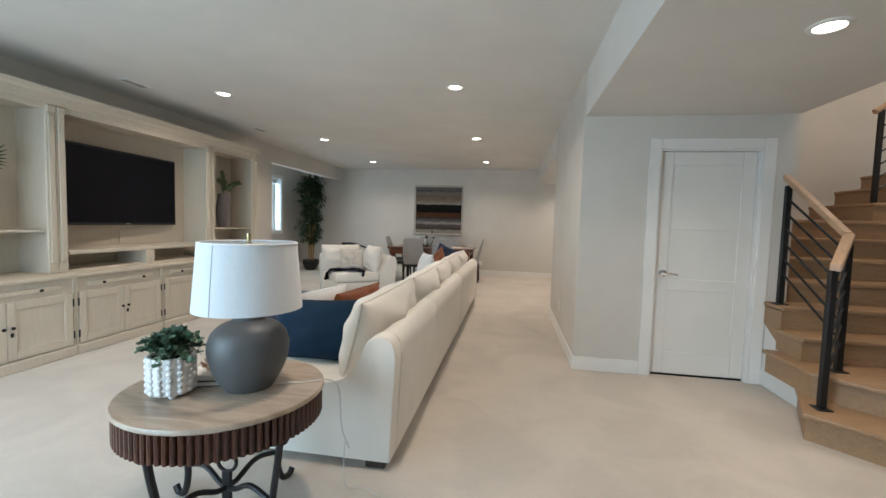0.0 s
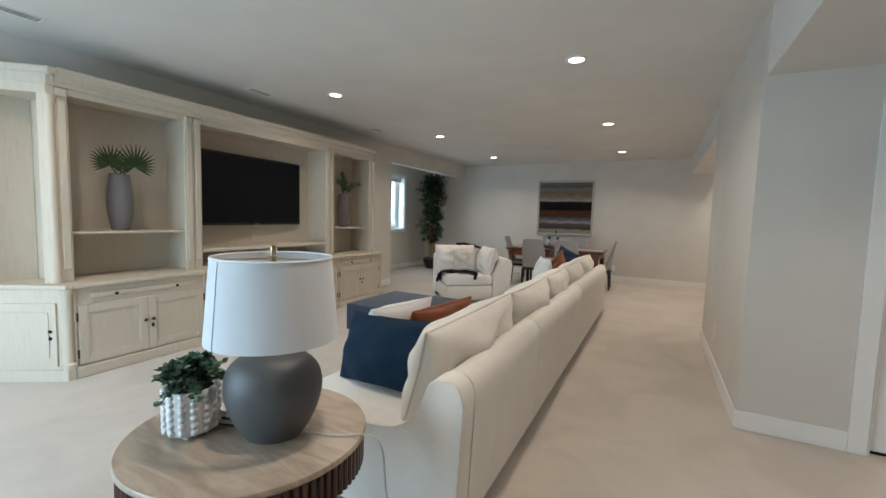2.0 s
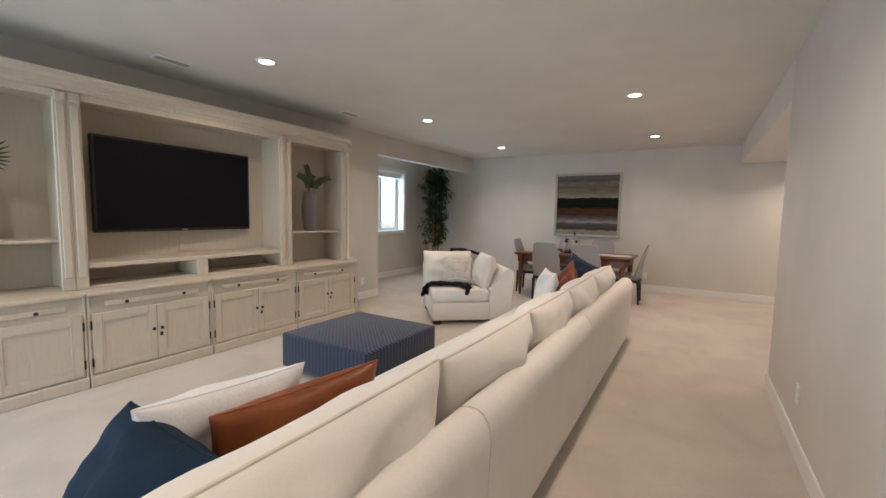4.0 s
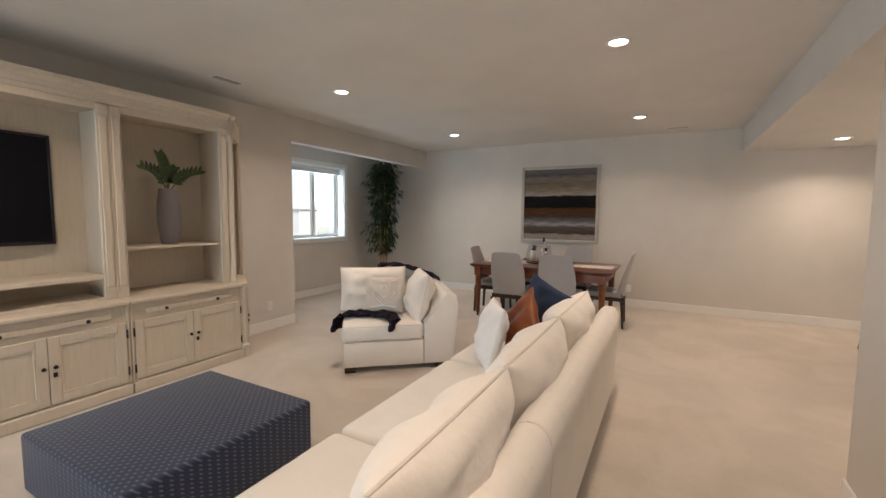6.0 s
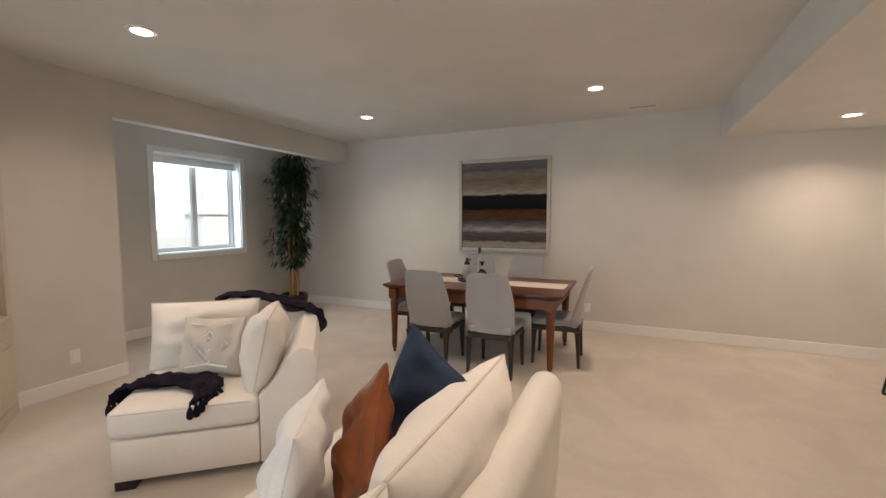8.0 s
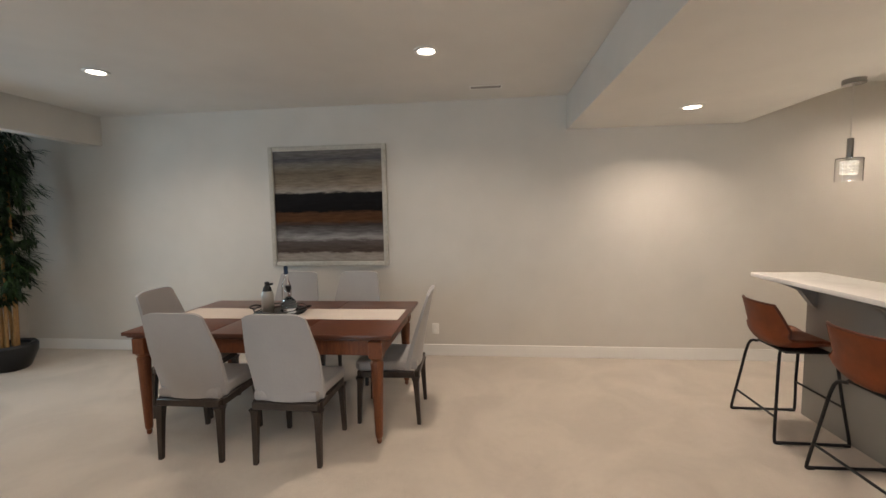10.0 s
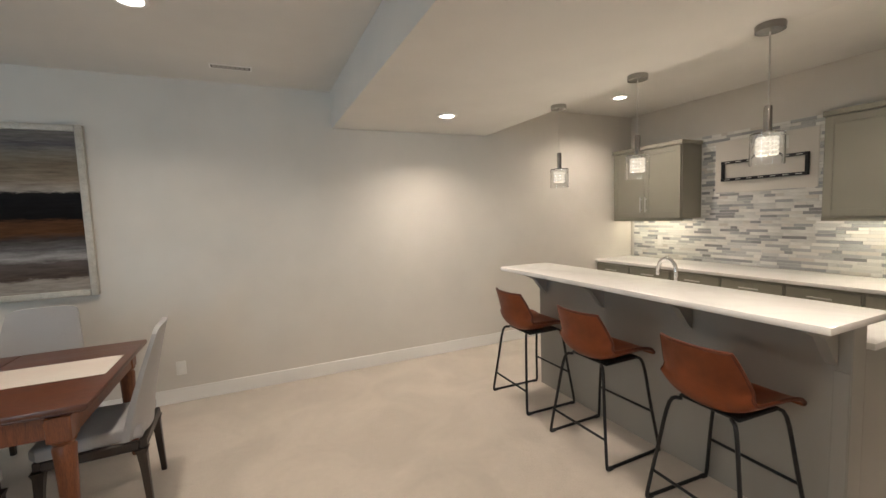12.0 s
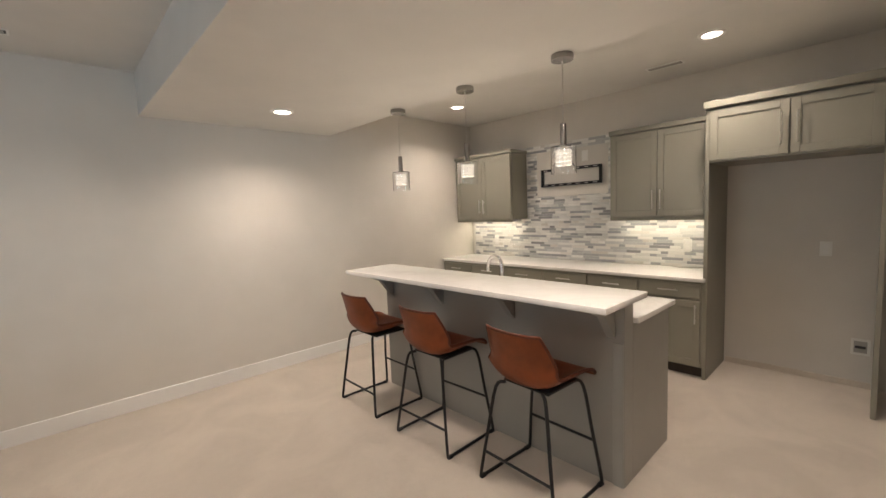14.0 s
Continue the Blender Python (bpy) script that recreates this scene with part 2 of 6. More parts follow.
SEATDARK = leather("stool_seat_leather", (0.10, 0.024, 0.009))
TABLEWOOD = timber("cherry_table_wood", (0.045, 0.014, 0.008), (0.15, 0.05, 0.024), (0.6, 8, 8), 5, 0.3)
LEGWOOD = timber("cherry_leg_wood", (0.07, 0.018, 0.008), (0.24, 0.075, 0.025), (9, 9, 0.7), 5, 0.32)
REED = timber("reeded_mahogany", (0.025, 0.008, 0.005), (0.12, 0.035, 0.018), (8, 8, 0.8), 5, 0.3, 0.5, 0.35)
ESPRESSO = timber("espresso_wood", (0.012, 0.008, 0.006), (0.045, 0.030, 0.022), (6, 6, 1), 5, 0.42)
OAK = timber("natural_oak", (0.22, 0.125, 0.062), (0.40, 0.25, 0.14), (1, 9, 9), 4, 0.42)
OAKRAIL = timber("oak_handrail", (0.32, 0.19, 0.11), (0.50, 0.34, 0.22), (6, 1, 6), 4, 0.4)
TRAV = travertine_mat()
QUARTZ = quartz_mat()
CABPAINT = painted("sage_grey_cabinet_paint", (0.255, 0.243, 0.20), 0.42, 200, 0.02)
BARPAINT = painted("grey_bar_paint", (0.31, 0.30, 0.275), 0.42, 200, 0.02)
IRON = Mat("wrought_iron", (0.03, 0.028, 0.03), 0.5, 0.6).m
BLACKMETAL = Mat("black_metal", (0.014, 0.014, 0.015), 0.42, 0.3).m
CHROME = Mat("chrome", (0.75, 0.75, 0.76), 0.12, 1.0).m
NICKEL = Mat("brushed_nickel", (0.62, 0.60, 0.57), 0.32, 1.0).m
BRASS = Mat("aged_brass", (0.45, 0.36, 0.20), 0.3, 1.0).m
SILVERFRAME = timber("silver_leaf_frame", (0.34, 0.31, 0.26), (0.58, 0.55, 0.49), (3, 3, 3), 6, 0.35)
# near-black: the television screen, also the shade drawn under the closet door
SCREEN_AND_GAP = Mat("tv_screen_and_gap_shade", (0.006, 0.006, 0.009), 0.45, 0.0, Specular_IOR_Level=0.12).m
PLASTIC = Mat("black_plastic", (0.01, 0.01, 0.011), 0.35).m
WHITEPLASTIC = Mat("white_plastic", (0.78, 0.77, 0.74), 0.35).m
CERAMIC = painted("charcoal_ceramic", (0.085, 0.088, 0.09), 0.48, 60, 0.05)
VASEMAT = painted("grey_vase_clay", (0.17, 0.155, 0.16), 0.7, 90, 0.2)
POTWHITE = painted("white_planter_glaze", (0.74, 0.72, 0.70), 0.4, 90, 0.05)
SOIL = painted("dark_soil", (0.03, 0.022, 0.016), 0.95, 60, 0.8)
IVY = leaf_mat("eucalyptus_leaves", (0.035, 0.085, 0.05), (0.12, 0.20, 0.13))
FERN = leaf_mat("fern_leaves", (0.010, 0.028, 0.010), (0.05, 0.085, 0.022))
BAMBOO = leaf_mat("bamboo_leaves", (0.006, 0.017, 0.006), (0.028, 0.06, 0.014))
CANE = timber("bamboo_cane", (0.30, 0.15, 0.05), (0.50, 0.30, 0.12), (3, 3, 0.8), 5, 0.4)
CANVAS = painting_mat()
GLASS = clear_glass("clear_glass")
PANE = clear_glass("window_glass")
LAMPGLOW = glow("recessed_lamp_glow", (1.0, 0.90, 0.76), 14)
# clear crystals: the bulb's light in them is put in as weak emission
CRYSTAL_GLOW = glow("crystal_painted_glow", (1.0, 0.90, 0.72), 0.55)
CRYSTAL_GLOW.node_tree.nodes["Principled BSDF"].inputs["Base Color"].default_value = (0.22, 0.21, 0.19, 1)
CRYSTAL_GLOW.node_tree.nodes["Principled BSDF"].inputs["Roughness"].default_value = 0.1
# pendant chrome, its dark reflections put into the metal colour
CHROME_DARKENED = Mat("chrome_with_dark_reflection", (0.34, 0.33, 0.32), 0.2, 1.0).m
GROUT = painted("pale_grout", (0.62, 0.61, 0.58), 0.9)
TILE = tile_mat()
TILEREST = tile_rest_mat()
VENTP = painted("vent_metal", (0.36, 0.35, 0.33), 0.5)
GRASS = painted("dry_grass", (0.50, 0.50, 0.45), 0.95, 8, 0.4)
SKYGLOW = glow("hazy_sky", (0.62, 0.90, 1.0), 1.7)
HEDGE = painted("distant_trees", (0.62, 0.70, 0.74), 0.9, 3, 0.3)


# ---- mesh helpers ----
def mesh_object(name, bm, material, smooth=False):
    me = bpy.data.meshes.new(name)
    bmesh.ops.recalc_face_normals(bm, faces=bm.faces)
    bm.to_mesh(me)
    bm.free()
    if smooth:
        for p in me.polygons:
            p.use_smooth = True
        me.set_sharp_from_angle(angle=math.radians(38))
    if material:
        me.materials.append(material)
    return new(name, me)


def part(name, bm, material, parent, label="", smooth=True):
    ob = mesh_object(name, bm, material, smooth)
    ob.parent = parent
    if label:
        tagged(ob, label)
    return ob


def thing(name, label, category, at=(0, 0, 0), rz=0, group=""):
    e = new(name)
    e.matrix_world = pose(*at, 0, 0, rz)
    return tagged(e, label, category, group)


def structure(name, bm, material, label="", smooth=False):
    return tagged(mesh_object(name, bm, material, smooth), label, "", "", "structure")


def box(bm, x0, x1, y0, y1, z0, z1, bevel=0.0, seg=1):
    r = bmesh.ops.create_cube(bm, size=1.0)
    vs = r["verts"]
    for v in vs:
        v.co = Vector(((x0 + x1) / 2 + v.co.x * (x1 - x0), (y0 + y1) / 2 + v.co.y * (y1 - y0), (z0 + z1) / 2 + v.co.z * (z1 - z0)))
    if bevel > 0:
        es = list({e for v in vs for e in v.link_edges})
        bmesh.ops.bevel(bm, geom=es, offset=bevel, segments=seg, affect='EDGES', profile=0.5)
    return bm


def bx(x0, x1, y0, y1, z0, z1, bevel=0.0, seg=1):
    return box(bmesh.new(), x0, x1, y0, y1, z0, z1, bevel, seg)


def lathe(profile, seg=40, at=(0, 0, 0), bm=None, sx=1.0, sy=1.0, cap=True):
    """Turns (radius, height) pairs about the upright axis."""
    bm = bm or bmesh.new()
    rings = []
    for r, z in profile:
        rings.append([bm.verts.new((at[0] + sx * r * math.cos(2 * math.pi * i / seg), at[1] + sy * r * math.sin(2 * math.pi * i / seg), at[2] + z)) for i in range(seg)])
    for a, b in zip(rings, rings[1:]):
        for i in range(seg):
            bm.faces.new((a[i], a[(i + 1) % seg], b[(i + 1) % seg], b[i]))
    if cap and profile[0][0] > 1e-4:
        bm.faces.new(rings[0][::-1])
    if cap and profile[-1][0] > 1e-4:
        bm.faces.new(rings[-1])
    bmesh.ops.remove_doubles(bm, verts=bm.verts, dist=1e-5)
    return bm


def tube(pts, r, seg=8, bm=None, closed=False, taper=1.0):
    """A round bar along points."""
    bm = bm or bmesh.new()
    pts = [Vector(p) for p in pts]
    n = len(pts)
    rings = []
    up = None
    for i, p in enumerate(pts):
        if closed:
            d = pts[(i + 1) % n] - pts[i - 1]
        else:
            d = pts[min(i + 1, n - 1)] - pts[max(i - 1, 0)]
        d = d.normalized()
        if up is None:
            up = d.orthogonal().normalized()
        up = (up - d * up.dot(d))
        up = up.normalized() if up.length > 1e-6 else d.orthogonal().normalized()
        side = d.cross(up)
        rr = r * (1 + (taper - 1) * i / max(1, n - 1))
        rings.append([bm.verts.new(p + rr * (math.cos(2 * math.pi * k / seg) * up + math.sin(2 * math.pi * k / seg) * side)) for k in range(seg)])
    for i in range(n if closed else n - 1):
        a, b = rings[i], rings[(i + 1) % n]
        for k in range(seg):
            bm.faces.new((a[k], a[(k + 1) % seg], b[(k + 1) % seg], b[k]))
    if not closed:
        bm.faces.new(rings[0][::-1])
        bm.faces.new(rings[-1])
    return bm


def curve_pts(ctrl, n=8):
    """Catmull-Rom points through the control points."""
    c = [Vector(p) for p in ctrl]
    c = [c[0] * 2 - c[1]] + c + [c[-1] * 2 - c[-2]]
    out = []
    for i in range(1, len(c) - 2):
        for k in range(n):
            t = k / n
            a, b, d, e = c[i - 1], c[i], c[i + 1], c[i + 2]
            out.append(0.5 * ((2 * b) + (d - a) * t + (2 * a - 5 * b + 4 * d - e) * t * t + (3 * b - a - 3 * d + e) * t ** 3))
    out.append(c[-2])
    return out


def prism(outline, y0, y1, bevel=0.0, bm=None, axis='y', seg=2):
    """An outline in two axes, pushed through the third."""
    bm = bm or bmesh.new()

    def at(p, d):
        return (p[0], d, p[1]) if axis == 'y' else (d, p[0], p[1]) if axis == 'x' else (p[0], p[1], d)
    a = [bm.verts.new(at(p, y0)) for p in outline]
    b = [bm.verts.new(at(p, y1)) for p in outline]
    n = len(outline)
    fs = [bm.faces.new(a), bm.faces.new(b[::-1])]
    for i in range(n):
        fs.append(bm.faces.new((a[i], b[i], b[(i + 1) % n], a[(i + 1) % n])))
    if bevel:
        es = list({e for f in fs[:2] for e in f.edges})
        bmesh.ops.bevel(bm, geom=es, offset=bevel, segments=seg, affect='EDGES', profile=0.5)
    return bm


def pillow(w, h, t, n=22, power=2.6, edge=0.04, wrinkle=0.012, seed=0, pinch=0.05):
    """A stuffed cushion in the xz plane, w wide, h high, t thick along y, with a seam round its rim."""
    bm = bmesh.new()
    sheets = []
    for side in (-1, 1):
        grid = []
        for i in range(n + 1):
            row = []
            for j in range(n + 1):
                u, v = math.sin((i / n - 0.5) * math.pi), math.sin((j / n - 0.5) * math.pi)
                body = ((1 - abs(u) ** power) * (1 - abs(v) ** power)) ** 0.5
                x = u * w / 2 * (1 - pinch * (1 - abs(v) ** 2) * abs(u) ** 3)
                z = v * h / 2 * (1 - pinch * (1 - abs(u) ** 2) * abs(v) ** 3)
                wr = wrinkle * noise.noise(Vector((u * 2.2 + seed, v * 2.2, side + seed))) * body * 3
                y = side * (edge / 2 + (t - edge) / 2 * body) + wr
                row.append(bm.verts.new((x, y, z)))
            grid.append(row)
        sheets.append(grid)
        for i in range(n):
            for j in range(n):
                bm.faces.new((grid[i][j], grid[i + 1][j], grid[i + 1][j + 1], grid[i][j + 1]))
    a, b = sheets
    rim = [(i, 0) for i in range(n)] + [(n, j) for j in range(n)] + [(i, n) for i in range(n, 0, -1)] + [(0, j) for j in range(n, 0, -1)]
    for (i, j), (k, l) in zip(rim, rim[1:] + rim[:1]):
        bm.faces.new((a[i][j], a[k][l], b[k][l], b[i][j]))
    loop = [[tuple(s[i][j].co) for i, j in rim] for s in sheets]
    return bm, loop


def turn(bm, m):
    bmesh.ops.transform(bm, matrix=m, verts=bm.verts)
    return bm


def leaf_blade(bm, base, tip, width, up, bend=0.15, n=3):
    """A narrow folded leaf from base to tip."""
    base, tip = Vector(base), Vector(tip)
    d = tip - base
    side = d.cross(Vector(up))
    side = side.normalized() if side.length > 1e-6 else d.orthogonal().normalized()
    nrm = side.cross(d).normalized()
    prev = None
    for i in range(n + 1):
        t = i / n
        w = width * math.sin(math.pi * min(1, 0.12 + 0.88 * t)) * 0.5 + 0.0006
        c = base + d * t - nrm * bend * d.length * (t * t)
        row = [bm.verts.new(c - side * w), bm.verts.new(c - nrm * w * 0.25), bm.verts.new(c + side * w)]
        if prev:
            bm.faces.new((prev[0], prev[1], row[1], row[0]))
            bm.faces.new((prev[1], prev[2], row[2], row[1]))
        prev = row


# ---- the large structure ----
FAR, LEFT, BACK, RIGHT, KB = 11.66, -4.57, -0.6, 4.9, 4.6
structure("floor", bx(-6.2, 5.6, -2.0, 12.0, -0.12, 0.0), CARPET, "beige cut-pile carpet with soft footmarks")


def walls(name, boxes, mat=WALL, label="smooth greige painted wall"):
    bm = bmesh.new()
    for b in boxes:
        box(bm, *b)
    return structure(name, bm, mat, label)


walls("wall_north", [(-5.92, KB + 0.15, FAR, FAR + 0.15, 0, 2.9)])
walls("wall_west", [(LEFT - 0.15, LEFT, BACK, 8.235, 0, 2.9)])
walls("wall_recess_south", [(-5.92, LEFT - 0.15, 8.085, 8.235, 0, 2.9)])
WY0, WY1, WZ0, WZ1 = 9.28, 10.55, 1.02, 2.33
walls("wall_recess_west", [(-6.02, -5.77, 8.235, WY0, 0, 2.9), (-6.02, -5.77, WY1, FAR, 0, 2.9), (-6.02, -5.77, WY0, WY1, 0, WZ0), (-6.02, -5.77, WY0, WY1, WZ1, 2.9)])
walls("header_beam", [(LEFT - 0.14, LEFT, 8.235, FAR, 2.40, 2.73)])
walls("wall_south", [(LEFT, -4.3, BACK - 0.15, BACK, 0, 2.9), (-1.7, 5.2, BACK - 0.15, BACK, 0, 2.9), (-4.3, -1.7, BACK - 0.15, BACK, 2.2, 2.9)])
walls("wall_east", [(RIGHT, RIGHT + 0.15, BACK, 7.1, 0, 5.2)])
# closet block with the white door
DX0, DX1, DZ = 1.30, 2.11, 2.03
walls("wall_closet_front", [(0.64, DX0, 4.80, 4.92, 0, 2.9), (DX1, 2.37, 4.80, 4.92, 0, 2.9), (DX0, DX1, 4.80, 4.92, DZ, 2.9)])
walls("wall_closet_west", [(0.64, 0.76, 4.92, 7.15, 0, 2.9)])
walls("wall_kitchen_south", [(0.76, KB + 0.15, 7.03, 7.15, 0, 2.9)])
walls("wall_closet_east", [(2.25, 2.37, 4.92, 7.03, 0, 5.2)])
walls("wall_kitchen_east", [(KB, KB + 0.15, 7.15, FAR, 0, 2.9)])
walls("wall_stair_north", [(2.37, RIGHT, 6.9, 7.03, 0, 5.2)])
structure("ceiling", bx(-5.92, 0.65, BACK, FAR, 2.73, 2.85), CEIL, "flat white painted ceiling")
structure("ceiling_kitchen", bx(0.65, 4.75, 7.15, FAR, 2.73, 2.85), CEIL, "flat white painted ceiling")
structure("ceiling_soffit_far", bx(0.65, 2.335, 7.15, FAR - 0.002, 2.39, 2.728), CEIL, "white dropped soffit over the bar")
structure("ceiling_soffit_near", bx(0.65, 2.37, BACK, 4.798, 2.32, 2.86), CEIL, "white dropped ceiling beside the stairs")
structure("ceiling_stair_edge", bx(2.37, RIGHT, BACK, 2.6, 2.32, 2.86), CEIL, "white dropped ceiling beside the stairs")
structure("ceiling_stairwell", bx(2.25, RIGHT + 0.15, BACK, 7.03, 5.2, 5.3), CEIL, "high stairwell ceiling")
walls("wall_stairwell_upper", [(2.25, 2.37, BACK, 4.92, 2.87, 5.2)])


def skirting(name, runs):
    """Runs: x0, y0, x1, y1 along a wall, and the side the board stands out to."""
    bm = bmesh.new()
    for x0, y0, x1, y1, nx, ny in runs:
        t = 0.014
        box(bm, min(x0, x1) + min(0, nx * t), max(x0, x1) + max(0, nx * t), min(y0, y1) + min(0, ny * t), max(y0, y1) + max(0, ny * t), 0, 0.125, 0.004)
    structure(name, bm, TRIM, "white painted baseboard")


skirting("baseboard", [(-5.77, FAR, 3.95, FAR, 0, -1), (LEFT, 7.45, LEFT, 8.235, 1, 0), (LEFT, BACK, LEFT, 2.5, 1, 0), (-5.77, 8.25, -5.77, FAR - 0.015, 1, 0), (-5.756, 8.235, LEFT, 8.235, 0, 1),
                       (0.64, 4.80, 0.64, 7.15, -1, 0), (0.626, 4.80, 1.21, 4.80, 0, -1), (0.626, 7.15, 3.9, 7.15, 0, 1), (2.20, 4.80, 2.37, 4.80, 0, -1), (-1.7, BACK, 4.9, BACK, 0, 1)])


# recess window
def recess_window():
    w = tagged(new("window_1"), "white slider window with deep sill and raised blind", "window", "", "structure")
    bm = bmesh.new()
    x0, x1 = -5.775, -5.752
    for b in ((x0, x1, WY0 - 0.075, WY0, WZ0 - 0.075, WZ1 + 0.075), (x0, x1, WY1, WY1 + 0.075, WZ0 - 0.075, WZ1 + 0.075), (x0, x1, WY0, WY1, WZ1, WZ1 + 0.075), (x0, x1 + 0.012, WY0, WY1, WZ0 - 0.075, WZ0)):
        box(bm, *b, 0.003)
    part("window_trim", bm, TRIM, w)
    bm = bmesh.new()
    for b in ((-6.0, -5.776, WY0 - 0.002, WY0 + 0.012, WZ0, WZ1), (-6.0, -5.776, WY1 - 0.012, WY1 + 0.002, WZ0, WZ1), (-6.0, -5.776, WY0 + 0.012, WY1 - 0.012, WZ0 - 0.002, WZ0 + 0.012), (-6.0, -5.776, WY0 + 0.012, WY1 - 0.012, WZ1 - 0.012, WZ1 + 0.002)):
        box(bm, *b)
    part("window_reveal", bm, TRIM, w)
    bm = bmesh.new()
    ym = (WY0 + WY1) / 2
    a, c, zb, zt = WY0 + 0.013, WY1 - 0.013, WZ0 + 0.013, WZ1 - 0.013
    for b in ((-5.99, -5.93, a, a + 0.05, zb, zt), (-5.99, -5.93, c - 0.05, c, zb, zt), (-5.99, -5.93, a + 0.05, c - 0.05, zb, zb + 0.05), (-5.99, -5.93, a + 0.05, c - 0.05, zt - 0.05, zt), (-5.985, -5.925, ym - 0.035, ym + 0.035, zb + 0.05, zt - 0.05)):
        box(bm, *b, 0.004)
    part("window_frame", bm, TRIM, w)
    for s, e in ((a + 0.05, ym - 0.035), (ym + 0.035, c - 0.05)):
        p = part("pane", bx(-5.964, -5.960, s, e, zb + 0.05, zt - 0.05), PANE, w)
        p.visible_shadow = False
    bm = bmesh.new()
    box(bm, -5.90, -5.85, a + 0.01, c - 0.01, zt - 0.045, zt - 0.002, 0.004)
    for i in range(7):
        box(bm, -5.90, -5.852, a + 0.015, c - 0.015, zt - 0.055 - i * 0.009, zt - 0.049 - i * 0.009)
    part("raised_blind", bm, WHITEPLASTIC, w)


recess_window()
# outdoors
structure("ground", bx(-160, -6.05, -90, 110, -0.4, -0.1), GRASS, "dry grass ground outside the window")
structure("backdrop", bx(-60.2, -60, -70, 90, -1, 40), SKYGLOW, "hazy bright sky beyond the window")
def porch_column():
    t = thing("porch_column", "white porch column on a square pedestal outdoors", "column", (-8.5, 11.95, -0.1))
    part("pedestal", bx(-0.30, 0.30, -0.30, 0.30, 0, 1.66, 0.01), TRIM, t)
    part("cap", bx(-0.35, 0.35, -0.35, 0.35, 1.66, 1.74, 0.012), TRIM, t)
    part("shaft", bx(-0.20, 0.20, -0.20, 0.20, 1.74, 4.2, 0.01), TRIM, t)


porch_column()
structure("hedge_line", bx(-40.2, -40, -70, 90, -0.3, 0.4), HEDGE, "pale distant tree line")


# closet door
def closet_door():
    d = tagged(new("door_1"), "closed white three-panel door with chrome lever", "door", "", "structure")
    bm = bmesh.new()
    y0, y1 = 4.782, 4.80
    for b in ((DX0 - 0.095, DX0, y0, y1, 0, DZ + 0.09), (DX1, DX1 + 0.095, y0, y1, 0, DZ + 0.09), (DX0, DX1, y0, y1, DZ, DZ + 0.09)):
        box(bm, *b, 0.004)
    for b in ((DX0, DX0 + 0.016, 4.80, 4.92, 0, DZ), (DX1 - 0.016, DX1, 4.80, 4.92, 0, DZ), (DX0 + 0.016, DX1 - 0.016, 4.80, 4.92, DZ - 0.016, DZ)):
        box(bm, *b)
    part("casing", bm, TRIM, d)
    L, R, T, B = DX0 + 0.02, DX1 - 0.02, DZ - 0.02, 0.018
    f = 4.842
    bm = bmesh.new()
    s = 0.105
    rails = [B, B + 0.20, B + 0.76, B + 0.865, B + 1.31, B + 1.415, T - 0.115, T]
    box(bm, L, L + s, f, f + 0.035, B, T, 0.003)
    box(bm, R - s, R, f, f + 0.035, B, T, 0.003)
    for a, b in ((0, 1), (2, 3), (4, 5), (6, 7)):
        box(bm, L + s, R - s, f, f + 0.035, rails[a], rails[b], 0.003)
    leaf = part("door_leaf", bm, DOORP, d)
    for a, b in ((1, 2), (3, 4), (5, 6)):
        part("panel", bx(L + s, R - s, f + 0.012, f + 0.03, rails[a], rails[b]), DOORP, leaf)
    h = part("door_handle", turn(lathe([(0.0, 0), (0.03, 0), (0.03, 0.008), (0.012, 0.012), (0.012, 0.045), (0.0, 0.045)], 20), Matrix.Translation((L + 0.065, f, 0.93)) @ Matrix.Rotation(math.radians(90), 4, 'X')), CHROME, d, "chrome lever handle")
    part("lever", tube([(L + 0.065, f - 0.045, 0.93), (L + 0.11, f - 0.05, 0.932), (L + 0.175, f - 0.046, 0.925)], 0.009), CHROME, h)
    # solid dark strip in place of the shade under the door
    bm = bmesh.new()
    box(bm, L, R, f, f + 0.03, 0.001, 0.012)
    part("door_gap_shade", bm, SCREEN_AND_GAP, d)


closet_door()


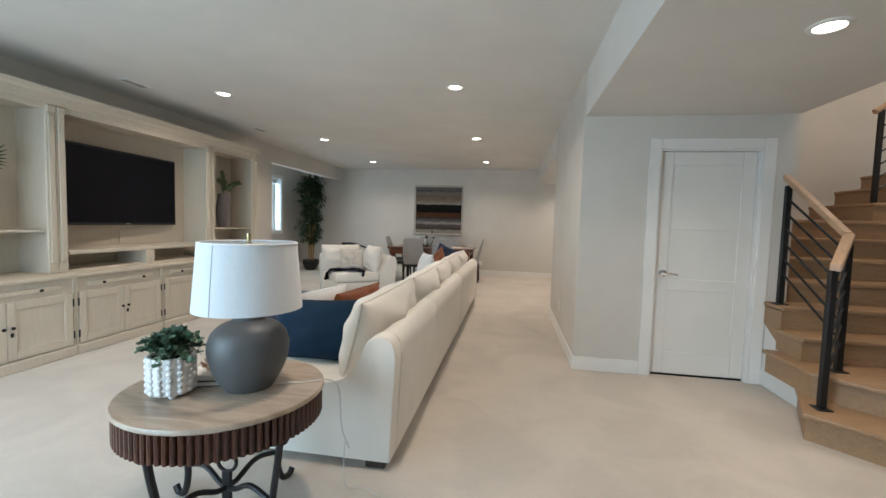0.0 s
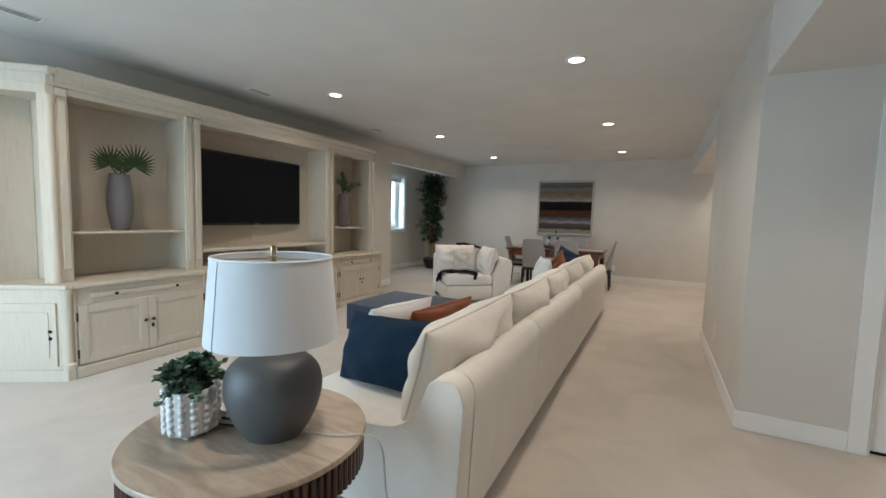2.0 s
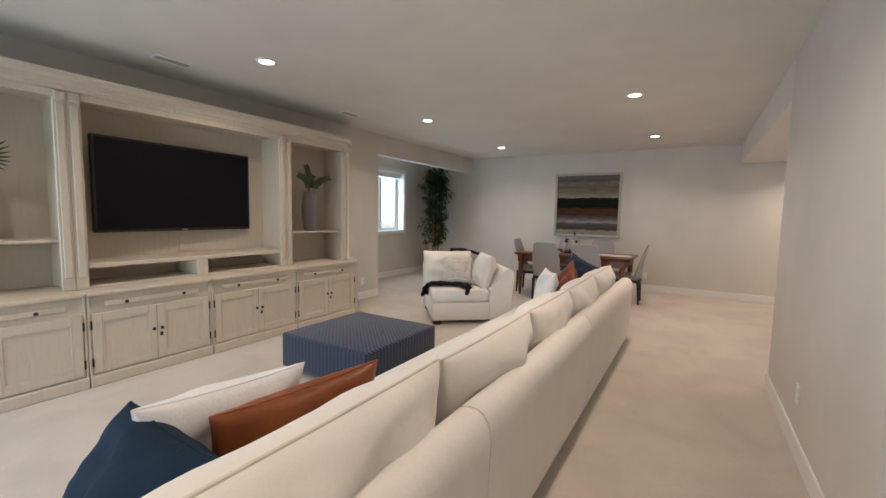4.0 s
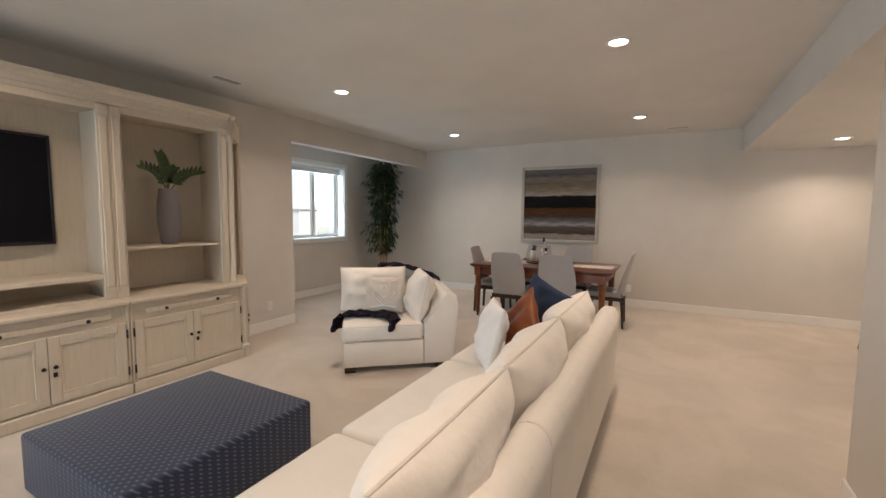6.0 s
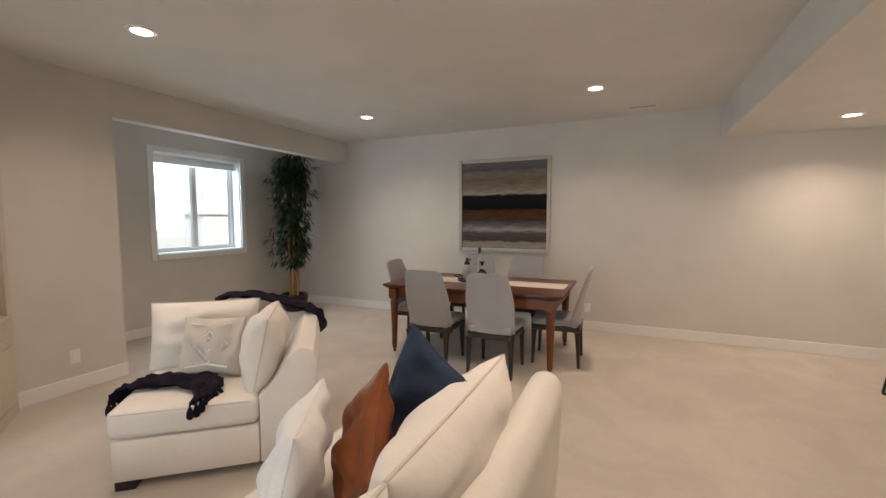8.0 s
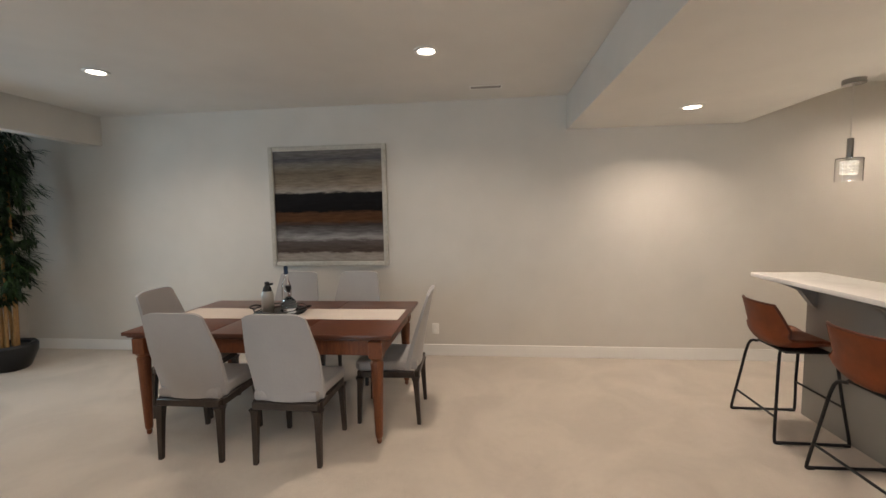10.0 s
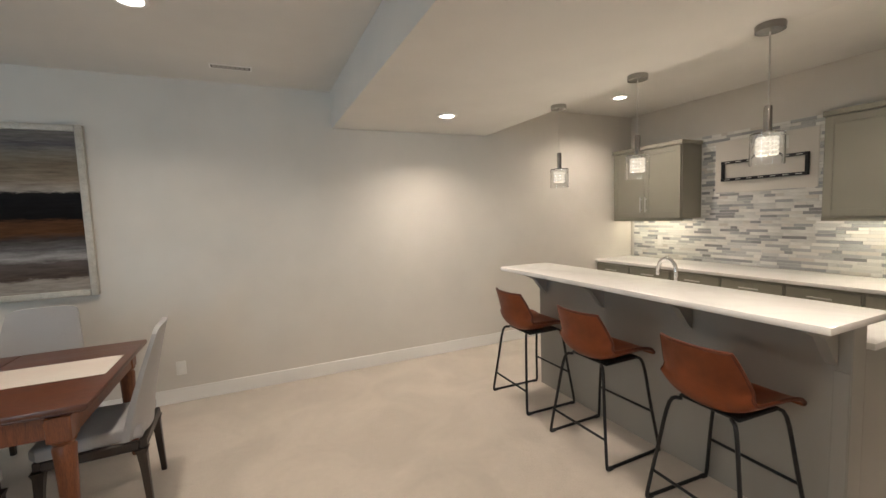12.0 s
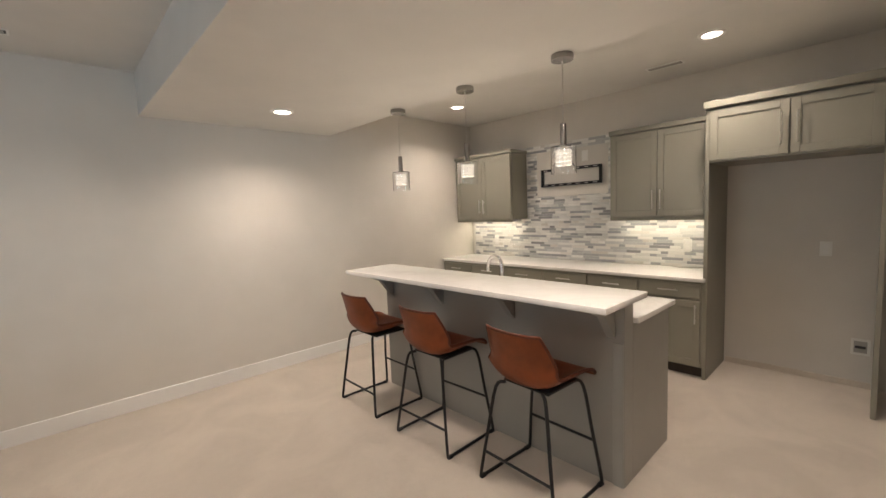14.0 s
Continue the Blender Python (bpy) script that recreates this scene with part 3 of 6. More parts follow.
# ---- stairs ----
def stairs():
    st = tagged(new("staircase"), "oak staircase with flared lower steps", "stairs", "", "structure")
    rise, run = 0.183, 0.262
    ys = 3.78
    for i in range(7):
        z = rise * (i + 1)
        y = ys + run * i
        # the two lowest steps turn out past the side wall at half a right angle
        xl = 2.37 if y > 4.70 else (1.91, 2.10, 2.18, 2.19)[i]
        cut = (0.42, 0.32, 0.02)[min(i, 2)]
        xr = RIGHT
        out = [(xl, y), (xl + (0.0 if i else 0.28), y + run + 0.24 * (i < 2) + 0.05), (xr, y + run + 0.05), (xr, y - cut - (0.30, 0.06, 0)[min(i, 2)]), (xl + cut, y - cut)]
        part("tread", prism(out, z - 0.032, z, 0.008, axis='z'), OAK, st)
        ins = [(xl + 0.03, y + 0.02), (out[1][0] + 0.03, out[1][1]), out[2], (xr, out[3][1] + 0.03), (out[4][0] + 0.012, out[4][1] + 0.03)]
        part("riser", prism(ins, z - rise, z - 0.0322, axis='z'), OAK, st)
    # landing and the turning flight
    zt = rise * 8
    yl = ys + run * 7
    part("landing", bx(2.37, RIGHT, yl, 6.9, zt - 0.04, zt, 0.008), OAK, st)
    part("riser", bx(2.37, RIGHT, yl + 0.02, yl + 0.05, zt - rise, zt - 0.0402), OAK, st)
    for i in range(5):
        z = zt + rise * (i + 1)
        x = 3.56 + 0.26 * i
        part("upper_tread", bx(x, RIGHT, yl + 0.01, 6.55, z - 0.036, z, 0.008), OAK, st)
        part("upper_riser", bx(x + 0.02, RIGHT, yl + 0.03, 6.55, z - rise, z - 0.0362), OAK, st)
    part("landing_skirting", bx(2.38, 3.55, 6.886, 6.899, zt + 0.001, zt + 0.12, 0.003), TRIM, st, "white painted skirting on the landing")
    part("side_fascia", prism([(3.86, 0.02), (3.95, 0.02), (4.797, 0.56), (4.797, 0.695), (4.56, 0.695), (4.56, 0.512), (4.30, 0.512), (4.30, 0.33), (4.04, 0.33), (4.04, 0.147), (3.86, 0.147)], 2.2005, 2.2155, axis='x'), OAK, st)
    part("stringer", prism([(3.96, 0.0), (4.798, 0.0), (4.798, 0.57), (3.98, 0.045)], 2.217, 2.245, axis='x'), TRIM, st, "white painted side stringer")


stairs()


def stair_railing():
    o = Vector((2.07, 3.87, 0.183))
    r = thing("stair_railing", "black metal stair railing with oak handrail", "railing", tuple(o))
    lo, bend, hi = Vector((2.07, 3.85, 1.11)) - o, Vector((2.31, 4.11, 1.315)) - o, Vector((2.25, 4.72, 1.785)) - o
    for a, b in ((lo, bend), (bend, hi)):
        d = (b - a)
        side = d.cross(Vector((0, 0, 1))).normalized() * 0.03
        upv = Vector((0, 0, 0.024))
        bm = bmesh.new()
        vs = [bm.verts.new(p + s * side + u * upv) for p in (a, b) for s, u in ((-1, -1), (1, -1), (1, 1), (-1, 1))]
        for q in ((0, 1, 2, 3), (4, 5, 6, 7), (0, 1, 5, 4), (1, 2, 6, 5), (2, 3, 7, 6), (3, 0, 4, 7)):
            bm.faces.new([vs[k] for k in q])
        bmesh.ops.bevel(bm, geom=list(bm.edges), offset=0.006, segments=2, affect='EDGES')
        part("handrail", bm, OAKRAIL, r, "pale oak handrail", False)
    posts = [(Vector((0, 0, lo.z)), 0.0), (Vector((0.25, 0.25, bend.z)), 0.183), (Vector((0.175, 0.80, hi.z - 0.06)), 0.549)]
    for p, zb in posts:
        part("post", bx(p.x - 0.02, p.x + 0.02, p.y - 0.02, p.y + 0.02, zb, p.z - 0.015, 0.003), BLACKMETAL, r)
        part("base_plate", bx(p.x - 0.045, p.x + 0.045, p.y - 0.045, p.y + 0.045, zb, zb + 0.008, 0.002), BLACKMETAL, r)
    for (a, _), (b, _) in zip(posts, posts[1:]):
        for k in range(6):
            dz = -0.12 - k * 0.122
            part("bar", tube([(a.x, a.y, a.z + dz), (b.x, b.y, b.z + dz)], 0.009, 6), BLACKMETAL, r)
    u = thing("stair_railing", "black metal railing on the upper flight", "railing", (3.60, 5.68, 1.647))
    for k in range(3):
        part("post", bx(-0.02 + 0.5 * k, 0.02 + 0.5 * k, -0.02, 0.02, 0.183 * 2 * k, 0.92 + 0.35 * k, 0.003), BLACKMETAL, u)
    for k in range(6):
        part("bar", tube([(0, 0, 0.12 + 0.125 * k), (1.0, 0, 0.82 + 0.125 * k)], 0.009, 6), BLACKMETAL, u)
    part("handrail", tube([(-0.06, 0, 0.90), (1.05, 0, 1.68)], 0.03, 8), OAKRAIL, u, "pale oak handrail")


stair_railing()


# ---- ceiling fixtures ----
def can_light(x, y, z):
    t = thing("ceiling_light", "round white recessed ceiling light, switched on", "ceiling light", (x, y, z), 0, "recessed ceiling lights")
    part("trim_ring", lathe([(0.062, -0.004), (0.066, -0.010), (0.088, -0.007), (0.092, 0.0), (0.062, 0.0), (0.062, -0.004)], 32, cap=False), TRIM, t)
    part("lens", lathe([(0.0, -0.003), (0.062, -0.003), (0.062, -0.0005), (0.0, -0.0005)], 32), LAMPGLOW, t, "glowing warm lens").visible_shadow = False


for c in CANS:
    can_light(*c)


def ceiling_vent(x, y, z, w, d):
    t = thing("ceiling_vent", "slim grey slotted ceiling air vent", "air vent", (x, y, z), 0, "ceiling vents")
    bm = bmesh.new()
    for b in ((-w / 2, w / 2, -d / 2, -d / 2 + 0.012), (-w / 2, w / 2, d / 2 - 0.012, d / 2), (-w / 2, -w / 2 + 0.012, -d / 2 + 0.012, d / 2 - 0.012), (w / 2 - 0.012, w / 2, -d / 2 + 0.012, d / 2 - 0.012)):
        box(bm, *b, -0.008, 0.0, 0.002)
    part("frame", bm, TRIM, t)
    part("backing", bx(-w / 2 + 0.012, w / 2 - 0.012, -d / 2 + 0.012, d / 2 - 0.012, -0.002, 0), PLASTIC, t)
    n = 8
    horiz = w > d
    for k in range(n):
        if horiz:
            c = -w / 2 + 0.02 + (w - 0.04) * (k + 0.5) / n
            part("slat", bx(c - w / n * 0.36, c + w / n * 0.36, -d / 2 + 0.013, d / 2 - 0.013, -0.006, -0.002), VENTP, t)
        else:
            c = -d / 2 + 0.02 + (d - 0.04) * (k + 0.5) / n
            part("slat", bx(-w / 2 + 0.013, w / 2 - 0.013, c - d / n * 0.36, c + d / n * 0.36, -0.006, -0.002), VENTP, t)


ceiling_vent(-4.02, 4.78, 2.73, 0.12, 0.30)
ceiling_vent(-3.99, 6.97, 2.73, 0.12, 0.30)
ceiling_vent(-4.02, 2.75, 2.73, 0.12, 0.30)
ceiling_vent(-0.17, 11.24, 2.73, 0.30, 0.10)
ceiling_vent(4.12, 8.87, 2.73, 0.10, 0.30)


def outlet(x, y, z, rz, name="wall_outlet", label="white duplex wall outlet", dark=False):
    t = thing(name, label, "outlet", (x, y, z), rz)
    part("plate", bx(-0.038, 0.038, -0.007, 0, -0.06, 0.06, 0.004, 2), WHITEPLASTIC, t)
    for s in (-1, 1):
        part("socket", bx(-0.016, 0.016, -0.010, -0.007, s * 0.026 - 0.016, s * 0.026 + 0.016, 0.003), PLASTIC if dark else TRIM, t)


outlet(-0.74, FAR, 0.30, 0)
outlet(0.64, 6.04, 0.36, -90)
outlet(LEFT, 7.84, 0.30, 90)
outlet(KB, 7.80, 1.10, -90, "wall_switch", "white wall switch plate in the alcove")
wb = thing("water_box", "white recessed water supply box low in alcove", "water box", (KB, 7.575, 0.33), -90)
part("flange", bx(-0.055, 0.055, -0.008, 0, -0.066, 0.066, 0.006), WHITEPLASTIC, wb)
part("recess", bx(-0.038, 0.038, -0.011, -0.008, -0.046, 0.046), VENTP, wb, "grey recess")
part("valve", tube([(-0.03, -0.02, 0), (0.03, -0.02, 0)], 0.010), PLASTIC, wb)


# ---- wall unit ----
UF, BF = -4.12, -3.965      # faces of the upper and base units
LEDGE, TOPZ = 0.76, 2.30


def knob(parent, x, y, z):
    part("knob", turn(lathe([(0.005, 0), (0.006, 0.01), (0.014, 0.016), (0.013, 0.024), (0, 0.027)], 12), Matrix.Translation((x, y, z)) @ Matrix.Rotation(math.radians(90), 4, 'Y')), IRON, parent, "dark iron knob")


def cab_door(parent, y0, y1, z0, z1, xf, knob_side):
    """A framed door that opens on the x side."""
    bm = bmesh.new()
    f = 0.062
    box(bm, xf, xf + 0.02, y0, y0 + f, z0, z1, 0.003)
    box(bm, xf, xf + 0.02, y1 - f, y1, z0, z1, 0.003)
    box(bm, xf, xf + 0.02, y0 + f, y1 - f, z0, z0 + f, 0.003)
    box(bm, xf, xf + 0.02, y0 + f, y1 - f, z1 - f, z1, 0.003)
    d = part("door", bm, WASH, parent, "", False)
    part("panel", bx(xf, xf + 0.012, y0 + f, y1 - f, z0 + f, z1 - f), WASH, d, "", False)
    bm = bmesh.new()
    for b in ((y0 + f, y0 + f + 0.012, z0 + f, z1 - f), (y1 - f - 0.012, y1 - f, z0 + f, z1 - f), (y0 + f + 0.012, y1 - f - 0.012, z0 + f, z0 + f + 0.012), (y0 + f + 0.012, y1 - f - 0.012, z1 - f - 0.012, z1 - f)):
        box(bm, xf + 0.012, xf + 0.019, b[0], b[1], b[2], b[3], 0.003)
    part("moulding", bm, WASH, d, "", False)
    ky = y1 - 0.03 if knob_side > 0 else y0 + 0.03
    knob(d, xf + 0.02, ky, (z0 + z1) / 2 + 0.03)
    if knob_side < 0:
        part("keyhole", bx(xf + 0.02, xf + 0.026, ky - 0.012, ky + 0.012, (z0 + z1) / 2 - 0.045, (z0 + z1) / 2 - 0.01, 0.003), IRON, d)
    hy = y0 - 0.006 if knob_side > 0 else y1 + 0.006
    for hz in (z0 + 0.09, z1 - 0.09):
        part("hinge", tube([(xf + 0.018, hy, hz - 0.035), (xf + 0.018, hy, hz + 0.035)], 0.007, 6), IRON, d)


def base_cabinet(y0, y1):
    t = thing("base_cabinet", "whitewashed wooden base cabinet with two framed doors", "cabinet", (0, 0, 0), 0, "wall unit cabinets")
    part("body", bx(LEFT + 0.016, BF, y0 + 0.003, y1 - 0.003, 0.09, LEDGE - 0.035), WASH, t, "", False)
    part("plinth", bx(LEFT + 0.016, BF + 0.03, y0 + 0.003, y1 - 0.003, 0, 0.09, 0.008), WASH, t, "", False)
    ym = (y0 + y1) / 2
    cab_door(t, y0 + 0.03, ym - 0.002, 0.105, 0.585, BF, 1)
    cab_door(t, ym + 0.002, y1 - 0.03, 0.105, 0.585, BF, -1)
    sl = part("pull_out_shelf", bx(BF, BF + 0.016, y0 + 0.12, y1 - 0.12, 0.632, 0.672, 0.004), WASH, t, "", False)
    for k in (-1, 1):
        knob(sl, BF + 0.016, ym + k * (y1 - y0) * 0.23, 0.652)
    part("ledge", bx(LEFT + 0.016, BF + 0.035, y0 + 0.001, y1 - 0.001, LEDGE - 0.034, LEDGE, 0.010, 2), WASH, t, "", False)
    for k in (y0 + 0.012, y1 - 0.012):
        part("stile", bx(BF, BF + 0.014, k - 0.009, k + 0.009, 0.09, LEDGE - 0.036, 0.003), WASH, t, "", False)


for y0, y1 in ((2.98, 4.06), (4.06, 5.03), (5.03, 6.04), (6.04, 7.03)):
    base_cabinet(y0, y1)


def cornice(parent, y0, y1):
    out = [(LEFT + 0.016, TOPZ), (UF + 0.006, TOPZ), (UF + 0.012, TOPZ + 0.03), (UF + 0.022, TOPZ + 0.035), (UF + 0.03, TOPZ + 0.075), (UF + 0.06, TOPZ + 0.10), (UF + 0.066, TOPZ + 0.13), (LEFT + 0.016, TOPZ + 0.13)]
    part("cornice", prism(out, y0, y1), WASH, parent, "", False)


def hutch(name, label, y0, y1, shelf_z=None, slots=False):
    t = thing(name, label, "bookcase", (0, 0, 0), 0, "wall unit hutches")
    z0 = LEDGE + 0.001
    part("back_panel", bx(LEFT + 0.016, LEFT + 0.04, y0, y1, z0, TOPZ), WASH, t, "", False)
    for a in (y0, y1 - 0.085):
        p = part("pilaster", bx(UF - 0.03, UF, a, a + 0.085, z0, TOPZ, 0.006), WASH, t, "", False)
        part("fillet", bx(UF, UF + 0.012, a + 0.016, a + 0.069, z0 + 0.1, TOPZ - 0.1, 0.005), WASH, p, "", False)
        part("capital", bx(UF, UF + 0.02, a + 0.006, a + 0.079, TOPZ - 0.075, TOPZ - 0.01, 0.008), WASH, p, "", False)
    for a in (y0, y1 - 0.03):
        part("side_panel", bx(LEFT + 0.04, UF - 0.03, a, a + 0.03, z0, TOPZ), WASH, t, "", False)
    part("head_board", bx(UF - 0.03, UF - 0.002, y0 + 0.085, y1 - 0.085, TOPZ - 0.055, TOPZ, 0.003), WASH, t, "", False)
    part("top_panel", bx(LEFT + 0.04, UF - 0.03, y0 + 0.03, y1 - 0.03, TOPZ - 0.03, TOPZ), WASH, t, "", False)
    cornice(t, y0 - 0.0, y1 + 0.0)
    if shelf_z:
        part("shelf", bx(LEFT + 0.04, UF - 0.045, y0 + 0.03, y1 - 0.03, shelf_z - 0.022, shelf_z, 0.004), WASH, t, "", False)
    if slots:
        part("media_shelf", bx(LEFT + 0.04, UF - 0.002, y0 + 0.085, y1 - 0.085, 0.925, 0.965, 0.006), WASH, t, "", False)
        ym = (y0 + y1) / 2
        part("divider", bx(LEFT + 0.04, UF - 0.002, ym - 0.055, ym + 0.055, z0, 0.925, 0.004), WASH, t, "", False)
        part("slot_floor", bx(LEFT + 0.04, UF - 0.01, y0 + 0.085, y1 - 0.085, z0, z0 + 0.018), WASH, t, "", False)
    return t


hutch("display_hutch", "whitewashed open bookcase with one shelf", 2.98, 4.06, 1.165)
tvh = hutch("media_hutch", "whitewashed media niche with two shelf slots", 4.06, 6.04, None, True)
hutch("display_hutch", "whitewashed open bookcase with one shelf", 6.04, 7.03, 1.165)
part("cover_plate", bx(LEFT + 0.04, LEFT + 0.05, 5.03, 5.19, 0.985, 1.14, 0.004), WASH, tvh, "", False)


def angled_end(side, y0):
    """The chamfered end unit: front edge at y0, turned back to the wall."""
    t = thing("corner_cabinet", "whitewashed angled end cabinet with open display niche", "cabinet", (0, 0, 0), 0, "wall unit ends")
    dy = 0.41 * side
    X0 = LEFT + 0.016

    def wedge(xf, z0, z1, bev=0.0, cut=0.0):
        pts = [(X0, y0 + 0.001 * side), (xf, y0 + 0.001 * side), (xf, y0 + 0.05 * side), (X0 + 0.06, y0 + dy), (X0, y0 + dy)]
        if side < 0:
            pts = pts[::-1]
        return prism(pts, z0, z1, bev, axis='z', seg=1)
    part("body", wedge(BF, 0.09, LEDGE - 0.035), WASH, t, "", False)
    part("plinth", wedge(BF + 0.03, 0, 0.09), WASH, t, "", False)
    part("ledge", wedge(BF + 0.035, LEDGE - 0.034, LEDGE, 0.006), WASH, t, "", False)
    part("top", wedge(UF + 0.004, TOPZ - 0.07, TOPZ), WASH, t, "", False)
    part("cornice", wedge(UF + 0.066, TOPZ + 0.07, TOPZ + 0.13, 0.012), WASH, t, "", False)
    part("frieze", wedge(UF + 0.02, TOPZ, TOPZ + 0.0698), WASH, t, "", False)
    part("back_panel", bx(X0, X0 + 0.02, min(y0, y0 + dy) + 0.002, max(y0, y0 + dy) - 0.002, LEDGE + 0.001, TOPZ - 0.071), WASH, t, "", False)
    a, b = Vector((UF, y0 + 0.05 * side, 0)), Vector((X0 + 0.06, y0 + dy, 0))
    d = (b - a).normalized()
    nrm = Vector((-d.y, d.x, 0))
    if nrm.x < 0:
        nrm = -nrm
    for p, w in ((a, 0.055), (b - d * 0.055, 0.055)):
        pts = [p, p + d * w, p + d * w - nrm * 0.03, p - nrm * 0.03]
        part("stile", prism([(q.x, q.y) for q in pts], LEDGE + 0.001, TOPZ - 0.071, axis='z'), WASH, t, "", False)
    cy = y0 + 0.026 * side
    part("column", lathe([(0, LEDGE + 0.001), (0.044, LEDGE + 0.001), (0.044, LEDGE + 0.035), (0.034, LEDGE + 0.05), (0.034, TOPZ - 0.145), (0.040, TOPZ - 0.135), (0.036, TOPZ - 0.12), (0.046, TOPZ - 0.095), (0.046, TOPZ - 0.072), (0, TOPZ - 0.072)], 20, (UF - 0.012, cy, 0)), WASH, t)
    part("base_column", lathe([(0, 0.092), (0.046, 0.092), (0.046, 0.125), (0.034, 0.14), (0.034, LEDGE - 0.09), (0.044, LEDGE - 0.07), (0.044, LEDGE - 0.036), (0, LEDGE - 0.036)], 20, (BF - 0.006, cy, 0)), WASH, t)
    a, b = Vector((BF, y0 + 0.05 * side, 0)), Vector((X0 + 0.06, y0 + dy, 0))
    d = (b - a).normalized()
    nrm = Vector((-d.y, d.x, 0))
    nrm = nrm if nrm.x > 0 else -nrm
    L = (b - a).length
    for s, e, z0, z1, th in ((0.05, L - 0.05, 0.12, 0.62, 0.016), (0.10, L - 0.10, 0.19, 0.55, 0.022)):
        p, q = a + d * s, a + d * e
        pts = [p, q, q + nrm * th, p + nrm * th]
        dd = part("door" if th < 0.02 else "door_panel", prism([(v.x, v.y) for v in pts], z0, z1, axis='z'), WASH, t, "", False)
    k = a + d * 0.09 + nrm * 0.02
    part("knob", lathe([(0, -0.014), (0.013, -0.007), (0.013, 0.007), (0, 0.014)], 10, (k.x, k.y, 0.40)), IRON, t, "dark iron knob")
    part("keyhole", lathe([(0, -0.016), (0.011, -0.007), (0.011, 0.007), (0, 0.016)], 10, (k.x, k.y, 0.345)), IRON, t)


angled_end(1, 7.031)
angled_end(-1, 2.979)


def television():
    t = thing("television", "large flat black television mounted in the niche", "television", (-4.40, 5.03, 1.622), 4.5)
    w, h = 0.762, 0.42
    part("casing", bx(-0.055, -0.012, -w, w, -h, h, 0.008, 2), PLASTIC, t)
    bm = bmesh.new()
    for b in ((-w, -w + 0.018, -h, h), (w - 0.018, w, -h, h), (-w + 0.018, w - 0.018, h - 0.018, h), (-w + 0.018, w - 0.018, -h, -h + 0.026)):
        box(bm, -0.012, 0.0, b[0], b[1], b[2], b[3], 0.003)
    part("bezel", bm, PLASTIC, t)
    part("screen", bx(-0.012, -0.006, -w + 0.018, w - 0.018, -h + 0.026, h - 0.018), SCREEN_AND_GAP, t)
    part("badge", bx(0.0, 0.002, -0.03, 0.03, -h + 0.009, -h + 0.017), NICKEL, t)
    part("bracket", bx(-0.115, -0.055, -0.2, 0.2, -0.15, 0.15), PLASTIC, t)


television()


def vase_plant(y, seed, fan):
    x, z = -4.345, 1.1655
    v = thing("vase", "tall grey clay vase holding green fronds", "vase", (x, y, z))
    part("body", lathe([(0.0, 0), (0.066, 0), (0.074, 0.012), (0.088, 0.09), (0.100, 0.20), (0.102, 0.27), (0.096, 0.37), (0.082, 0.47), (0.078, 0.512), (0.072, 0.515), (0.068, 0.49), (0.0, 0.46)], 40), VASEMAT, v)
    rnd = random.Random(seed)
    bm = bmesh.new()
    if fan:
        for s, lean, fx in ((0.18, -0.48, 0.05), (0.215, 0.38, 0.10)):
            c = Vector((0, 0, 0.48))
            hub = c + Vector((fx, lean * 0.20, 0.11))
            tube([c, hub], 0.005, 5, bm)
            for k in range(21):
                a = math.radians(-125 + 250 * k / 20)
                d = Vector((0.22 + 0.06 * rnd.uniform(-1, 1), math.sin(a) + lean * 0.15, math.cos(a) * 0.95 + 0.06)).normalized()
                leaf_blade(bm, hub, hub + d * s * (0.86 + 0.14 * math.cos(a)), 0.019, (1, 0.1, 0), 0.16, 4)
    else:
        for lean, ln, fx in ((-0.85, 0.27, 0.10), (-0.28, 0.36, 0.03), (0.30, 0.25, -0.04), (0.80, 0.27, 0.08)):
            c = Vector((0, 0, 0.47))
            tip = c + Vector((fx, lean * 0.30, ln * (1 - 0.28 * abs(lean))))
            bow = Vector((0, -0.05 * lean, 0.045))
            tube([c, c.lerp(tip, 0.5) + bow, tip], 0.005, 5, bm)
            for j in range(3, 11):
                f = j / 10
                p = c.lerp(tip, f) + bow * math.sin(math.pi * f)
                out = (tip - c).normalized().cross(Vector((1, 0, 0)))
                for sd in (-1, 1):
                    leaf_blade(bm, p, p + out * sd * 0.062 * (1.15 - 0.6 * f) + (tip - c) * 0.16 + Vector((0.02, 0, 0.01)), 0.036, (1, 0, 0.2), 0.12, 3)
    part("fronds", bm, FERN, v, "dark green palm fronds")


vase_plant(3.51, 3, True)
vase_plant(6.58, 5, False)


# ---- side table and what stands on it ----
TX, TY, TZ = -1.157, 2.43, 0.60


